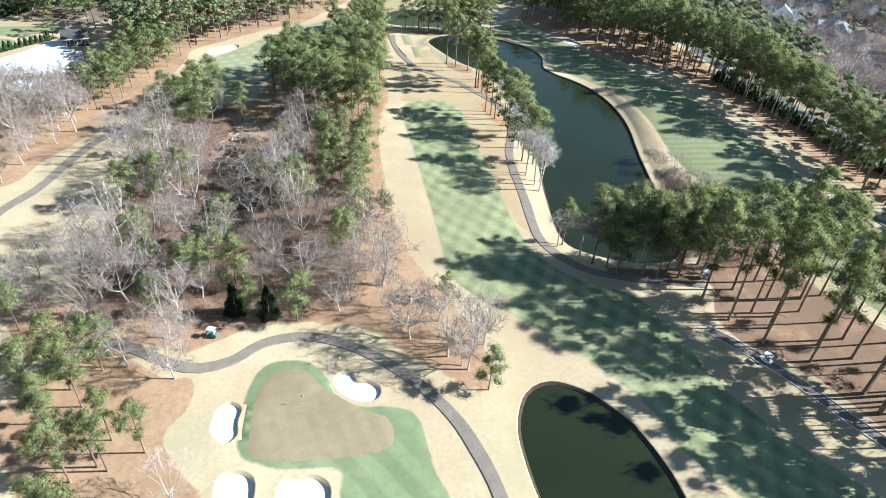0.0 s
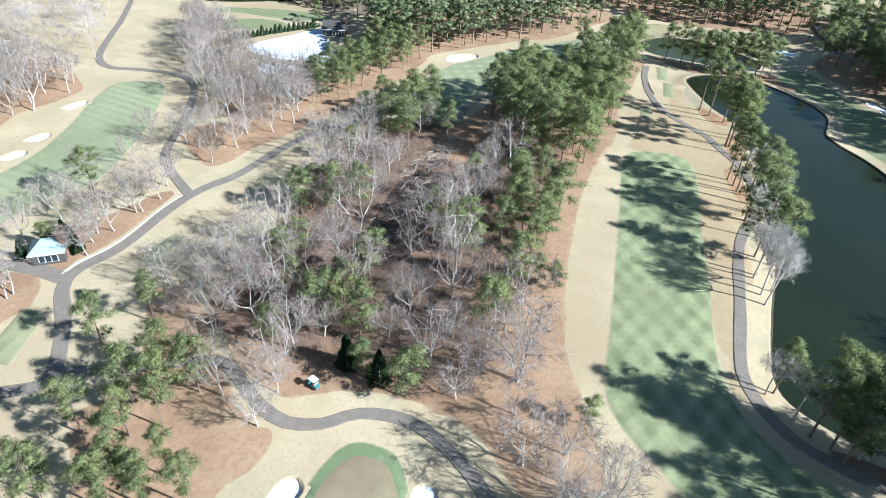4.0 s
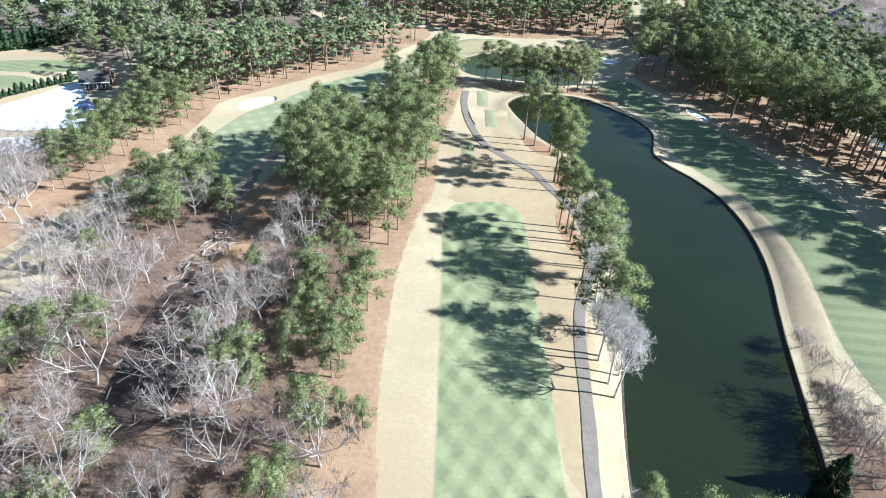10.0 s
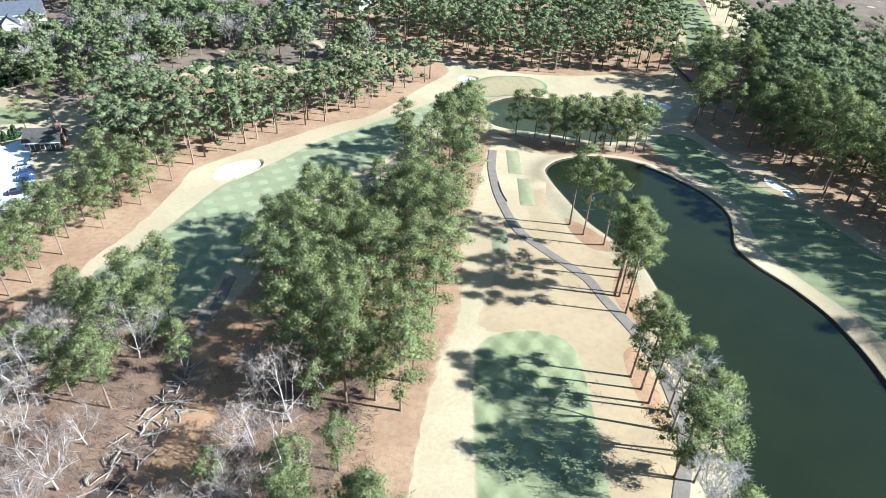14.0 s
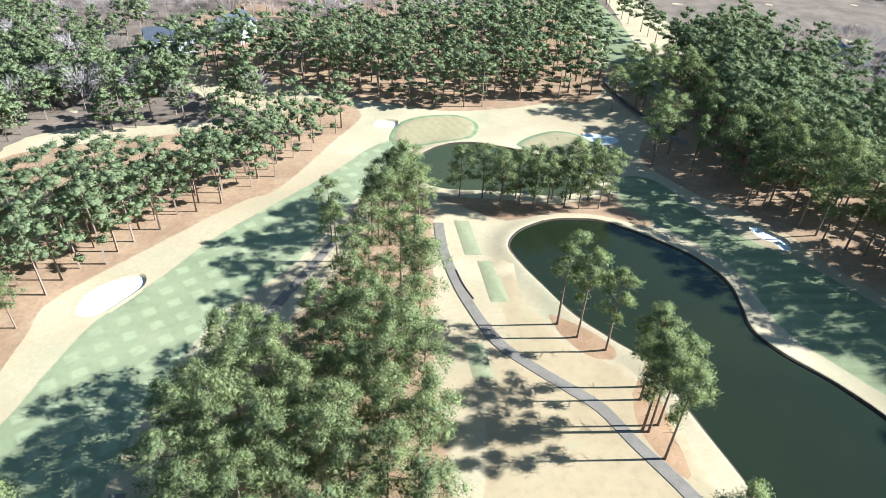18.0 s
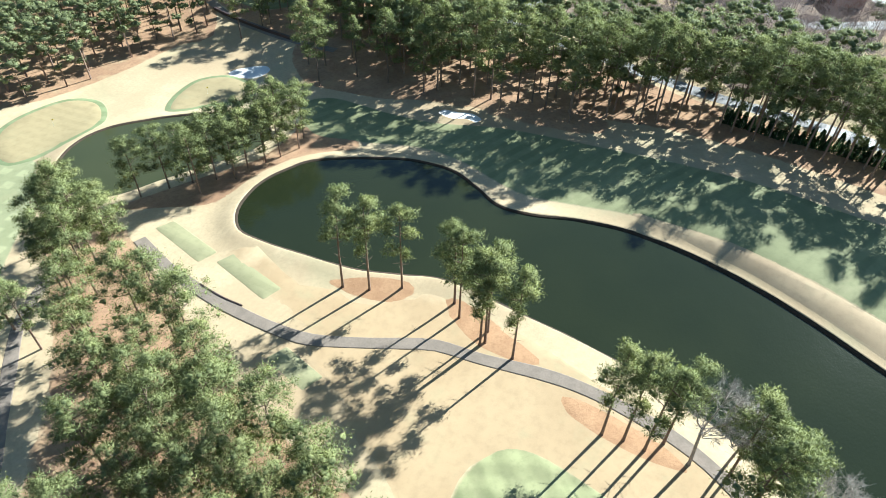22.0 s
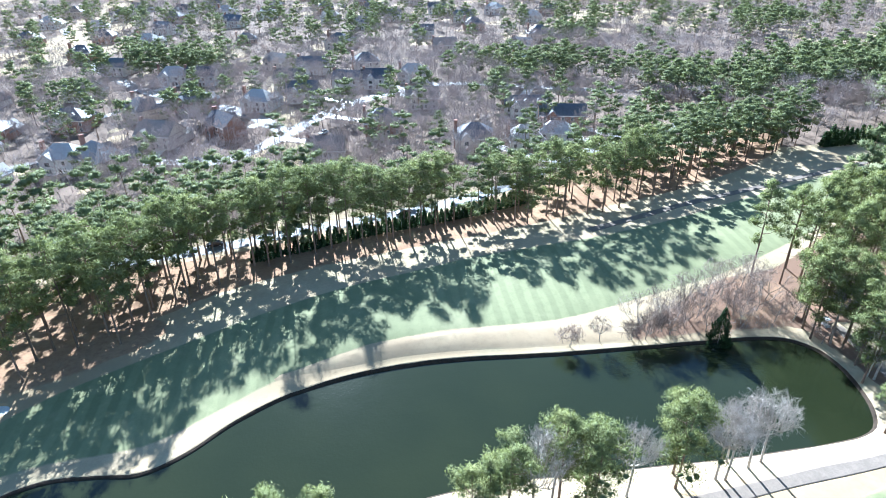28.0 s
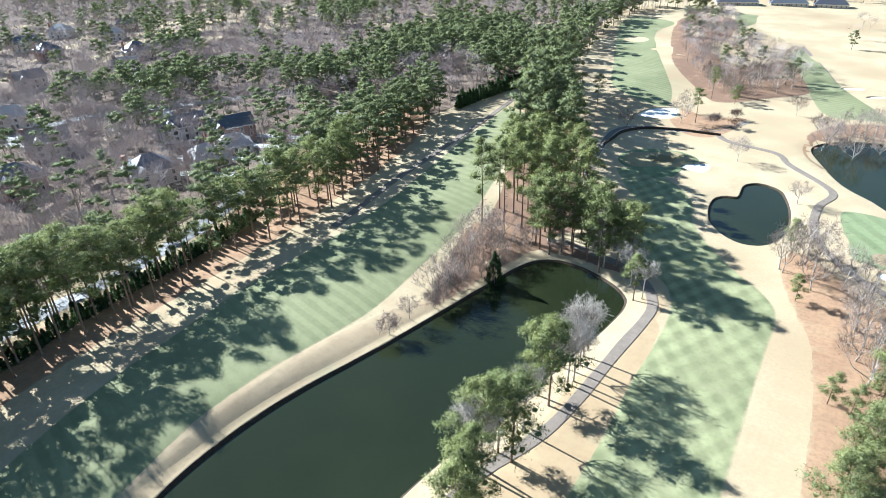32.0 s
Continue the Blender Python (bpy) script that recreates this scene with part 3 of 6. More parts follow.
patch("leaf_litter_1", [(-55, 102), (-30, 97), (-8, 98), (1, 108), (0, 140), (-1, 170), (0, 195), (-25, 203), (-45, 199), (-55, 180), (-53, 140)],
      M_LITTER, "dark brown leaf litter under bare trees", "leaf litter", 0.10, 2.5)
W2 = [(-77, 196), (-72, 206), (-71, 226), (-66, 246), (-62, 262), (-46, 290), (-20, 318), (-6, 342), (1, 362), (-8, 352), (-24, 334), (-45, 318), (-70, 308), (-95, 300), (-98, 287), (-90, 275), (-82, 255), (-82, 232), (-86, 212)]
patch("pine_straw_bed_2", [(-90, 170), (-76, 186), (-66, 206), (-66, 221), (-62.7, 234), (-61, 255), (-60, 266), (-44.5, 285), (-27.5, 305), (-18.7, 312), (-4.2, 343), (5, 366), (-10, 380), (-30, 360), (-60, 350),
      (-100, 336), (-100, 290), (-90, 262), (-88, 225), (-110, 200)], M_STRAW, "orange-brown pine straw beneath a row of pines", "pine straw", 0.05, 1.5)
patch("pine_straw_bed_3", [(24, 304), (32, 296), (40, 290), (50, 291.5), (60, 291.5), (70, 287), (76, 283), (80, 292), (74, 302), (66, 300), (57, 298), (46, 300.5), (36, 302.5)],
      M_STRAW, "red-brown pine straw on the neck between two ponds", "pine straw", 0.05, 0.9)
W4 = [(133, 405), (128, 353), (115, 325), (110, 305), (111, 285), (117, 264), (126, 246), (136, 228), (141, 213), (143, 183), (143, 150), (142, 125), (152, 85), (164, 45), (180, 10), (190, 20), (176, 80), (164, 125), (166, 150), (167, 190),
      (171, 230), (174, 290), (186, 350), (175, 420)]
patch("pine_straw_bed_4", [(133, 405), (126, 353), (116, 318), (111, 290), (116, 264), (126, 246), (133, 230), (136, 213), (139, 183), (142, 145), (146, 120), (153, 80), (166, 40), (185, 15), (205, 26), (190, 90), (172, 130),
      (156, 165), (154, 230), (152, 290), (165, 350), (175, 420)], M_STRAW, "shaded red-brown pine straw along the eastern wood", "pine straw", 0.05, 2.0)
W5 = [(101, 93), (100, 111), (94, 130), (89, 142), (85.5, 132), (83, 118), (79, 108.5), (70, 106), (61, 107.5), (80, 100), (78, 88), (80, 80), (87, 72), (93, 57), (102, 40), (116, 8), (128, -10), (145, -58), (152, -70), (151, -48), (147, -15), (134, 12), (114, 55)]
patch("pine_straw_bed_5", [(103, 92), (101.5, 111), (94, 135), (89.5, 147), (87.5, 140), (84.5, 123), (81, 109), (75, 106.3), (68, 105.8), (60, 107.5), (57, 105.5), (68, 101), (79, 99.3), (75, 88), (77, 80), (84, 72), (90, 57),
      (100, 40), (120, 5), (140, -15), (147, -20), (138, 10), (118, 55)], M_LITTER, "brown pine straw and leaves under the pond-side grove", "pine straw", 0.05, 1.5)
W6 = [(4, 380), (19, 373.5), (35, 369), (56, 370), (77, 375), (90, 374), (103, 394), (106, 412), (110, 450), (106, 472), (40, 456), (0, 440), (-30, 424), (-62, 420), (-62, 398), (-20, 393)]
patch("pine_straw_bed_6", [(4, 378), (19, 371.5), (35, 366.5), (56, 367.5), (77, 372), (90, 371), (104, 392), (106, 410), (112, 450), (100, 520), (-60, 520), (-60, 420), (-20, 392)],
      M_STRAW, "red-brown pine straw under the northern pines", "pine straw", 0.05, 1.5)
W7 = [(-68, 103), (-58, 102), (-45, 92), (-35, 80), (-32, 74), (-35, 69), (-38, 60), (-30, 52), (-34, 42), (-56, 44), (-58, 58), (-58, 78), (-60, 90)]
patch("pine_straw_bed_7", [(-69, 104), (-58, 104), (-46, 92), (-34, 82), (-28.5, 81), (-27.6, 75), (-30.5, 68.5), (-27, 62), (-22, 55), (-26, 46), (-40, 40), (-47.5, 42), (-47.6, 49), (-48, 56), (-51.3, 63.3), (-60, 73), (-57, 80), (-60, 90)],
      M_STRAW, "orange-brown pine straw beside the putting green", "pine straw", 0.05, 1.5)
for line in ([(-89.5, 101.9), (-89.2, 106), (-86.8, 114.5), (-86.6, 130), (-87, 136.5), (-90.5, 136), (-95, 124), (-99, 112), (-103, 104), (-97, 103)], [(-107, 167), (-90, 152), (-84, 155), (-82, 165), (-76, 180), (-75, 194), (-96, 178)],
             [(-142, 96), (-145, 110), (-148, 121), (-149.5, 137), (-157, 157), (-154, 170.6), (-157, 184), (-190, 196), (-200, 120), (-166, 90)],
             [(-92, 99), (-86.8, 92), (-88, 86), (-88.5, 76), (-86, 66), (-80, 58), (-74, 48), (-90, 46), (-112, 70), (-112, 90), (-103, 97)]):
    patch("pine_straw_island", line, M_STRAW, "bed of orange pine straw around a few trees", "pine straw", 0.06, 1.0)

patch("neighbourhood_ground", [(172, 10), (180, 60), (176, 130), (168, 200), (168, 290), (176, 350), (165, 420), (180, 560), (300, 620), (560, 600), (900, 480), (1000, 100), (950, -350), (560, -600), (270, -480), (215, -300), (205, -150), (175, -60)],
      M_WOODFLOOR, "brown leaf-covered ground between houses and trees", "ground", 0.04, 4.0, 14.0, 8.0)
patch("north_west_ground", [(-24, 364), (-62, 358), (-98, 350), (-112, 302), (-165, 322), (-240, 302), (-460, 330), (-460, 680), (-66, 680), (-66, 420)], M_WOODFLOOR, "brown leaf litter under the far woods", "ground", 0.035, 3.0, 14.0, 8.0)
patch("northern_ground", [(-70, 432), (-30, 430), (0, 446), (40, 462), (106, 478), (140, 470), (142, 680), (-70, 680)], M_WOODFLOOR, "brown leaf litter of the far northern wood", "ground", 0.045, 3.0, 14.0, 8.0)
patch("concrete_lot", [(-131, 243), (-122, 262), (-114.7, 276), (-106, 262), (-97, 250), (-93.5, 239.5), (-100, 238), (-115.4, 234.5)], M_LOT, "large bright white concrete lot beside trees", "parking lot", 0.3, 0.2, 6.0, 1.5)
patch("concrete_apron", [(-112, 229), (-100, 229), (-101, 219), (-108, 218), (-114, 223)], M_LOT, "bright white concrete apron below the lot", "parking lot", 0.25, 0.3, 6.0, 1.5)

patch("fairway_8", [(123, -331), (101, -332), (84, -290), (66, -243), (56, -204), (44, -172), (28, -118), (9, -75), (16, -66), (32, -70), (48, -130), (60, -172), (76.5, -190), (95, -225), (112, -280)], M_FAIR_3, "distant green fairway beyond the bare grove", "fairway", 0.10, 0.9)
patch("pine_straw_bed_8", [(86, -29), (86, -47), (73, -40), (58, -44), (63, -15), (75, -12)], M_STRAW, "brown straw bed around three tall trees", "pine straw", 0.06, 1.0)
patch("pine_straw_bed_9", [(122, -150), (156, -290), (120, -306), (84, -200), (46, -162), (40, -108), (58, -82), (74, -66), (88, -82)], M_LITTER, "brown leaf litter under a bare grove", "leaf litter", 0.06, 1.5, 8.0)
patch("green_collar_east", [(87, 23), (81, 33.2), (75.4, 40), (66, 37.4), (64.4, 30), (64.5, 15), (76.4, 12), (83.4, 15)], M_COLLAR, "green mown apron of the far southern green", "collar", 0.13, 0.6, 4.0)
patch("putting_green_east", [(79.4, 27), (79.5, 19.6), (73.1, 14.2), (65.5, 14.6), (66, 20.5), (66.5, 27.1), (71.6, 29.6)], M_GREEN_N, "tan putting green beside a white bunker", "putting green", 0.20, 0.35, 3.0, 1.2)
patch("east_bank", [(31, -22), (33, -36), (22, -56), (4, -60), (2, -30), (8, -8), (22, -6), (28, -10)], M_LITTER, "brown leaf litter around bare trees by the pond", "leaf litter", 0.08, 1.0)
patch("pond_bank", [(33, -22), (31, -8), (24.5, 2), (19.5, 8), (17, 3), (22, -4), (27, -14), (29, -22)], M_STRAW, "brown straw bank above the dark blue pond", "bank", 0.06, 1.0)
patch("tan_lawn", [(88, 60), (96, 30), (104, 5), (110, -6), (96, 40)], M_DIRT, "worn sandy strip beside the cart path", "lawn", 0.05, 1.0)

patch("dry_bank", [(98.2, 222), (97.9, 206), (97.7, 194), (96.1, 182), (93.3, 170), (90.7, 158), (88.1, 144.5), (92.6, 146), (96.5, 157), (99.3, 169), (101.2, 184), (101.6, 196), (100, 212)], M_BANK, "brown dry grass slope above the pond", "bank", 0.12, 0.8, 2.0)

patch("worn_rough", [(41.5, 118), (47, 112), (50.6, 118), (51.5, 146), (54.5, 170), (59, 190), (59.6, 205), (56.5, 222), (50, 238), (43.5, 249), (38, 262), (35.5, 275), (33, 275), (31, 255), (29, 245), (22, 226), (19.5, 206), (33, 204), (36.5, 196), (37.5, 165), (38, 135)],
      M_WORN, "worn tan dormant grass beside the cart path", "grass", 0.04, 5.0)
patch("pine_straw_bed_10", [(90, 322), (95, 335), (104, 345), (112, 352), (129, 353), (119, 318), (113, 290), (117, 266), (127, 247), (120, 242), (112, 257), (104.5, 284), (97.5, 296), (92, 311)],
      M_STRAW, "dark red-brown pine straw beside the shaded fairway", "pine straw", 0.06, 1.5)
patch("pine_straw_bed_11", [(106, 349), (103.5, 376), (107, 398), (111, 410), (113, 392), (112, 374), (125, 368), (129, 354)], M_STRAW, "dark red-brown pine straw beside the northern ditch", "pine straw", 0.055, 1.2)
# ---- cart paths and streets ----
ribbon("cart_path_1", [(22.6, 290), (22.2, 278.4), (23.3, 267), (25.4, 256), (28.8, 245.5), (33.5, 239), (40, 231.6), (43.6, 227), (46.5, 219), (50.2, 210.6), (52.4, 204), (53.8, 196), (54.3, 188), (53.2, 180.5), (50.6, 173), (48.4, 165), (47.4, 156),
       (46.8, 146), (46.2, 136), (45.3, 125), (45.6, 118), (48.6, 111.5), (53, 106.5), (60, 103.2), (69, 101), (78, 99)], 2.5, M_PATH, "grey asphalt cart path along the pond", "cart path", 0.15)
ribbon("cart_path_2", [(-66, 38), (-70, 45), (-75.3, 55.3), (-79.2, 64), (-75.5, 72.3), (-69.5, 78), (-77, 89.5), (-85, 98), (-86.6, 104.4), (-83.8, 114.2), (-83.8, 130.6), (-82, 141), (-78, 150.5), (-74.5, 168.9), (-71, 179), (-66, 187.5),
       (-56, 197), (-42, 202), (-33.5, 206)], 2.9, M_PATH, "winding grey asphalt cart path between the holes", "cart path")
ribbon("path_edging", [(-88.4, 101.5), (-88.5, 105), (-85.8, 114.4), (-85.7, 130), (-84.8, 136)], 0.4, M_CURB, "pale concrete edging of the straw bed", "edging", 0.16)
ribbon("cart_path_11", [(-86, 100.6), (-95.4, 101), (-103.6, 99.2), (-110, 93.5)], 3.6, M_PATH, "wide paved turnout beside the hut", "cart path", 0.1)
ribbon("cart_path_3", [(-83, 137), (-96, 146.5), (-102, 153), (-109, 169.5), (-114.8, 182.5), (-122.9, 196.2), (-133.4, 203.4), (-147.8, 203), (-160, 200.5), (-170.6, 207.5), (-186, 231), (-197, 251), (-215, 280)], 2.5, M_PATH, "grey cart path leading away between tan lawns", "cart path", 0.14)
ribbon("cart_path_4", [(-69, 80), (-56, 86), (-46, 91), (-40, 89), (-33, 84.8), (-27.5, 83.2), (-22, 84.8), (-17, 88.8), (-10, 90), (-3.5, 88), (4, 83), (10.5, 76.4), (15.8, 68.5), (18.6, 61.5), (20.8, 52), (21, 38), (19, 24), (34, 5), (40, -5), (57, -10), (64, -18)],
       2.4, M_PATH, "curving grey cart path beside the putting green", "cart path", 0.15)
ribbon("cart_path_5", [(71, 85), (75, 80), (81, 70.5), (85.5, 60.5), (90, 50), (95, 30), (99, 2), (91, -11), (72, -17), (62, -28), (57, -41)], 2.4, M_PATH, "asphalt cart path with a pale edge beside the grove", "cart path", kerb=True)
ribbon("cart_path_6", [(-34, 218), (-33.5, 208), (-34, 199)], 2.3, M_PATH, "short shaded stretch of cart path", "cart path", 0.17)
ribbon("cart_path_7", [(6, 292), (2.6, 289.5), (-3, 283.7), (-9.5, 271), (-15, 260), (-20, 250), (-27, 236), (-33, 224)], 2.3, M_PATH, "shaded cart path along the pine grove", "cart path")
ribbon("cart_path_8", [(108, 330), (104.6, 345.4), (101.7, 374), (104, 395)], 3.0, M_PATH, "dark cart path in the pine shade", "cart path")
ribbon("cart_path_9", [(134, 130), (138, 108), (141, 91.6), (145, 60), (150.5, 18.7), (156, -20), (160, -60)], 2.4, M_PATH, "dark cart path along the eastern fairway", "cart path", 0.15)
ribbon("cart_path_10", [(91, -355), (83, -293), (64, -235), (45, -172), (32, -125), (22, -90)], 2.6, M_PATH, "distant grey cart path across tan lawns", "cart path")
ribbon("street_1", [(190, 400), (172, 340), (163, 300), (158.5, 275), (158, 250), (159, 215), (161, 180), (165, 160), (172, 138), (184, 118), (196, 92), (206, 60), (220, 20)], 5.5, M_ROAD, "light grey residential street behind the pines", "street")
ribbon("street_2", [(165, 310), (200, 306), (244, 307), (250, 292), (236, 250), (230, 230), (240, 215), (252, 204), (290, 170), (312, 119), (294, 80), (270, 40)], 7.0, M_ROAD, "residential street winding between houses", "street", 0.16)
ribbon("street_3", [(244, 307), (262, 345), (290, 380), (330, 420), (380, 440)], 7.0, M_ROAD, "residential street between pale houses", "street", 0.14)
ribbon("street_4", [(252, 204), (300, 225), (340, 260), (420, 300), (520, 330), (620, 360)], 7.0, M_ROAD, "far residential street", "street", 0.18)

# ---- trees ----
def part(name, me, parent, label=""):
    ob = new(name, me)
    ob.parent = parent
    return tagged(ob, label) if label else ob


class Soup:
    """Vertices, faces and soft normals collected for one mesh."""
    def __init__(self):
        self.v, self.f, self.n = [], [], []
    def tube(self, pts, radii, sides=5):
        base = len(self.v)
        for k, (p, r) in enumerate(zip(pts, radii)):
            p = Vector(p)
            d = (Vector(pts[min(k + 1, len(pts) - 1)]) - Vector(pts[max(k - 1, 0)])).normalized()
            u = d.orthogonal().normalized()
            w = d.cross(u)
            for s in range(sides):
                a = 2 * math.pi * s / sides
                self.v.append(tuple(p + r * (u * math.cos(a) + w * math.sin(a))))
        for k in range(len(pts) - 1):
            for s in range(sides):
                a, b2 = base + k * sides + s, base + k * sides + (s + 1) % sides
                self.f.append((a, b2, b2 + sides, a + sides))
    def blade(self, p, d, width, side, soft=None):
        """A thin pointed sliver."""
        k = len(self.v)
        a, b2, c = p - side * width, p + side * width, p + d
        if soft is not None:
            if (b2 - a).cross(c - a).dot(soft) < 0:
                a, b2 = b2, a
            self.n += [tuple(soft)] * 3
        self.v += [tuple(a), tuple(b2), tuple(c)]
        self.f.append((k, k + 1, k + 2))


def any_way(rng, flat=1.0):
    a, z = rng.uniform(0, 2 * math.pi), rng.uniform(-1, 1)
    s = math.sqrt(1 - z * z)
    return Vector((s * math.cos(a), s * math.sin(a), z * flat))


def ball():
    """Corners and faces of a unit sphere, the seed of an uneven clump."""
    bm = bmesh.new()
    bmesh.ops.create_icosphere(bm, subdivisions=1, radius=1.0)
    out = [v.co.copy() for v in bm.verts], [tuple(v.index for v in f.verts) for f in bm.faces]
    bm.free()
    return out


CLUMP = ball()


def tuft(soup, rng, c, r, n, size, out=Vector((0, 0, 1)), slim=(0.09, 0.15)):
    """A clump of needles round c: a small ragged heart and many thin sprays that stand out of it."""
    corners, faces = CLUMP
    k = len(soup.v)
    tall = rng.uniform(0.5, 0.72)
    for d in corners:
        h = r * (rng.uniform(0.15, 0.45) if n > 50 else rng.uniform(0.3, 0.75))
        soup.v.append((c.x + d.x * h, c.y + d.y * h, c.z + d.z * h * tall))
        soup.n.append(tuple((d + out * 0.5 + any_way(rng) * 0.4).normalized()))
    soup.f += [(k + f[0], k + f[1], k + f[2]) for f in faces]
    for _ in range(n):
        d = any_way(rng)
        if d.z < -0.2 and rng.random() < 0.5:
            d.z = -d.z
        p = c + Vector((d.x, d.y, d.z * tall)) * r * (rng.uniform(0.45, 1.0) if rng.random() < 0.8 else rng.uniform(0.9, 1.4))
        way = (d * 0.7 + any_way(rng) * 0.8 + Vector((0, 0, 0.3))).normalized()
        side = any_way(rng)
        side = (side - way * side.dot(way)).normalized()
        soft = (d * 0.8 + out * 0.45 + any_way(rng) * 0.4 + Vector((0, 0, 0.2))).normalized()
        soup.blade(p - way * size * 0.4, way * size * rng.uniform(0.7, 1.35), size * rng.uniform(*slim), side, soft)


def pine_shape(seed, height, spread, clear, tufts, blades, size, limbs=True):
    """Trunk and crown of a pine: a long bare stem under spreading boughs that end in clumps of needles."""
    rng = random.Random(seed)
    slim = (0.1, 0.17) if limbs else (0.17, 0.28)
    wood, leaf = Soup(), Soup()
    lean = Vector((rng.uniform(-1, 1), rng.uniform(-1, 1), 0)) * height * 0.025
    bow = Vector((rng.uniform(-1, 1), rng.uniform(-1, 1), 0)) * height * 0.012
    stem = lambda t: lean * t * t + bow * math.sin(t * 5) * t + Vector((0, 0, height * 0.96 * t))
    r0 = 0.0105 * height + 0.03
    ts = (0, 0.03, 0.2, 0.4, 0.6, 0.8, 1.0) if limbs else (0, 0.5, 1.0)
    wood.tube([stem(t) - Vector((0, 0, 0.3 if t == 0 else 0)) for t in ts], [r0 * (1.35 if t == 0 else 1 - 0.85 * t) for t in ts], 6 if limbs else 3)
    each = 5 if limbs else 4
    boughs = max(5, tufts // each)
    gold = rng.uniform(0, 6.28)
    heart = stem(clear + (1 - clear) * 0.45)
    for k in range(boughs):
        u = ((k + 0.5) / boughs) ** 0.8
        t = clear + (1 - clear) * u * 0.97
        profile = (0.55 + 1.25 * u) if u < 0.34 else math.sqrt(max(0.03, 1 - ((u - 0.34) / 0.72) ** 2))
        gold += 2.39996 + rng.uniform(-0.55, 0.55)
        reach = spread * profile * (rng.uniform(0.45, 0.8) if k % 3 == 0 else rng.uniform(0.78, 1.22))
        if u < 0.25 and rng.random() < 0.2:
            continue
        way, side = Vector((math.cos(gold), math.sin(gold), 0)), Vector((-math.sin(gold), math.cos(gold), 0))
        rise = rng.uniform(-0.16, 0.1) if u < 0.4 else rng.uniform(0.0, 0.3)
        root = stem(max(0.2, t - 0.05))
        tip = stem(t) + way * reach * 0.85 + Vector((0, 0, reach * rise))
        if limbs:
            mid = (root + tip) / 2 - Vector((0, 0, 0.1 * reach))
            wood.tube([root, mid, tip], [0.1, 0.06, 0.02], 3)
        for j in range(each):
            along = (1.0, 0.8, 0.74, 0.42, 0.6)[j] + rng.uniform(-0.08, 0.08)
            aside = (0.0, 0.25, -0.25, 0.12, -0.05)[j] * rng.uniform(0.6, 1.3)
            c = stem(t) + way * reach * along + side * reach * aside + Vector((0, 0, reach * rise * along + (0.75 if j == 4 else rng.uniform(-0.45, 0.4))))
            out = (c - heart).normalized()
            tuft(leaf, rng, c, (0.45 + 0.185 * spread) * rng.uniform(0.72, 1.2) * (1.0 if limbs else 1.15), blades, size, out, slim)
    for _ in range(2):
        tuft(leaf, rng, stem(1.0) + any_way(rng) * spread * 0.14, spread * 0.27, blades, size, slim=slim)
    if limbs:
        for _ in range(6):
            t = rng.uniform(clear * 0.5, clear)
            a = rng.uniform(0, 6.28)
            q = stem(t) + Vector((math.cos(a), math.sin(a), 0.1)) * rng.uniform(0.8, 2.2)
            wood.tube([stem(t), q], [0.05, 0.015], 3)
    return wood, leaf


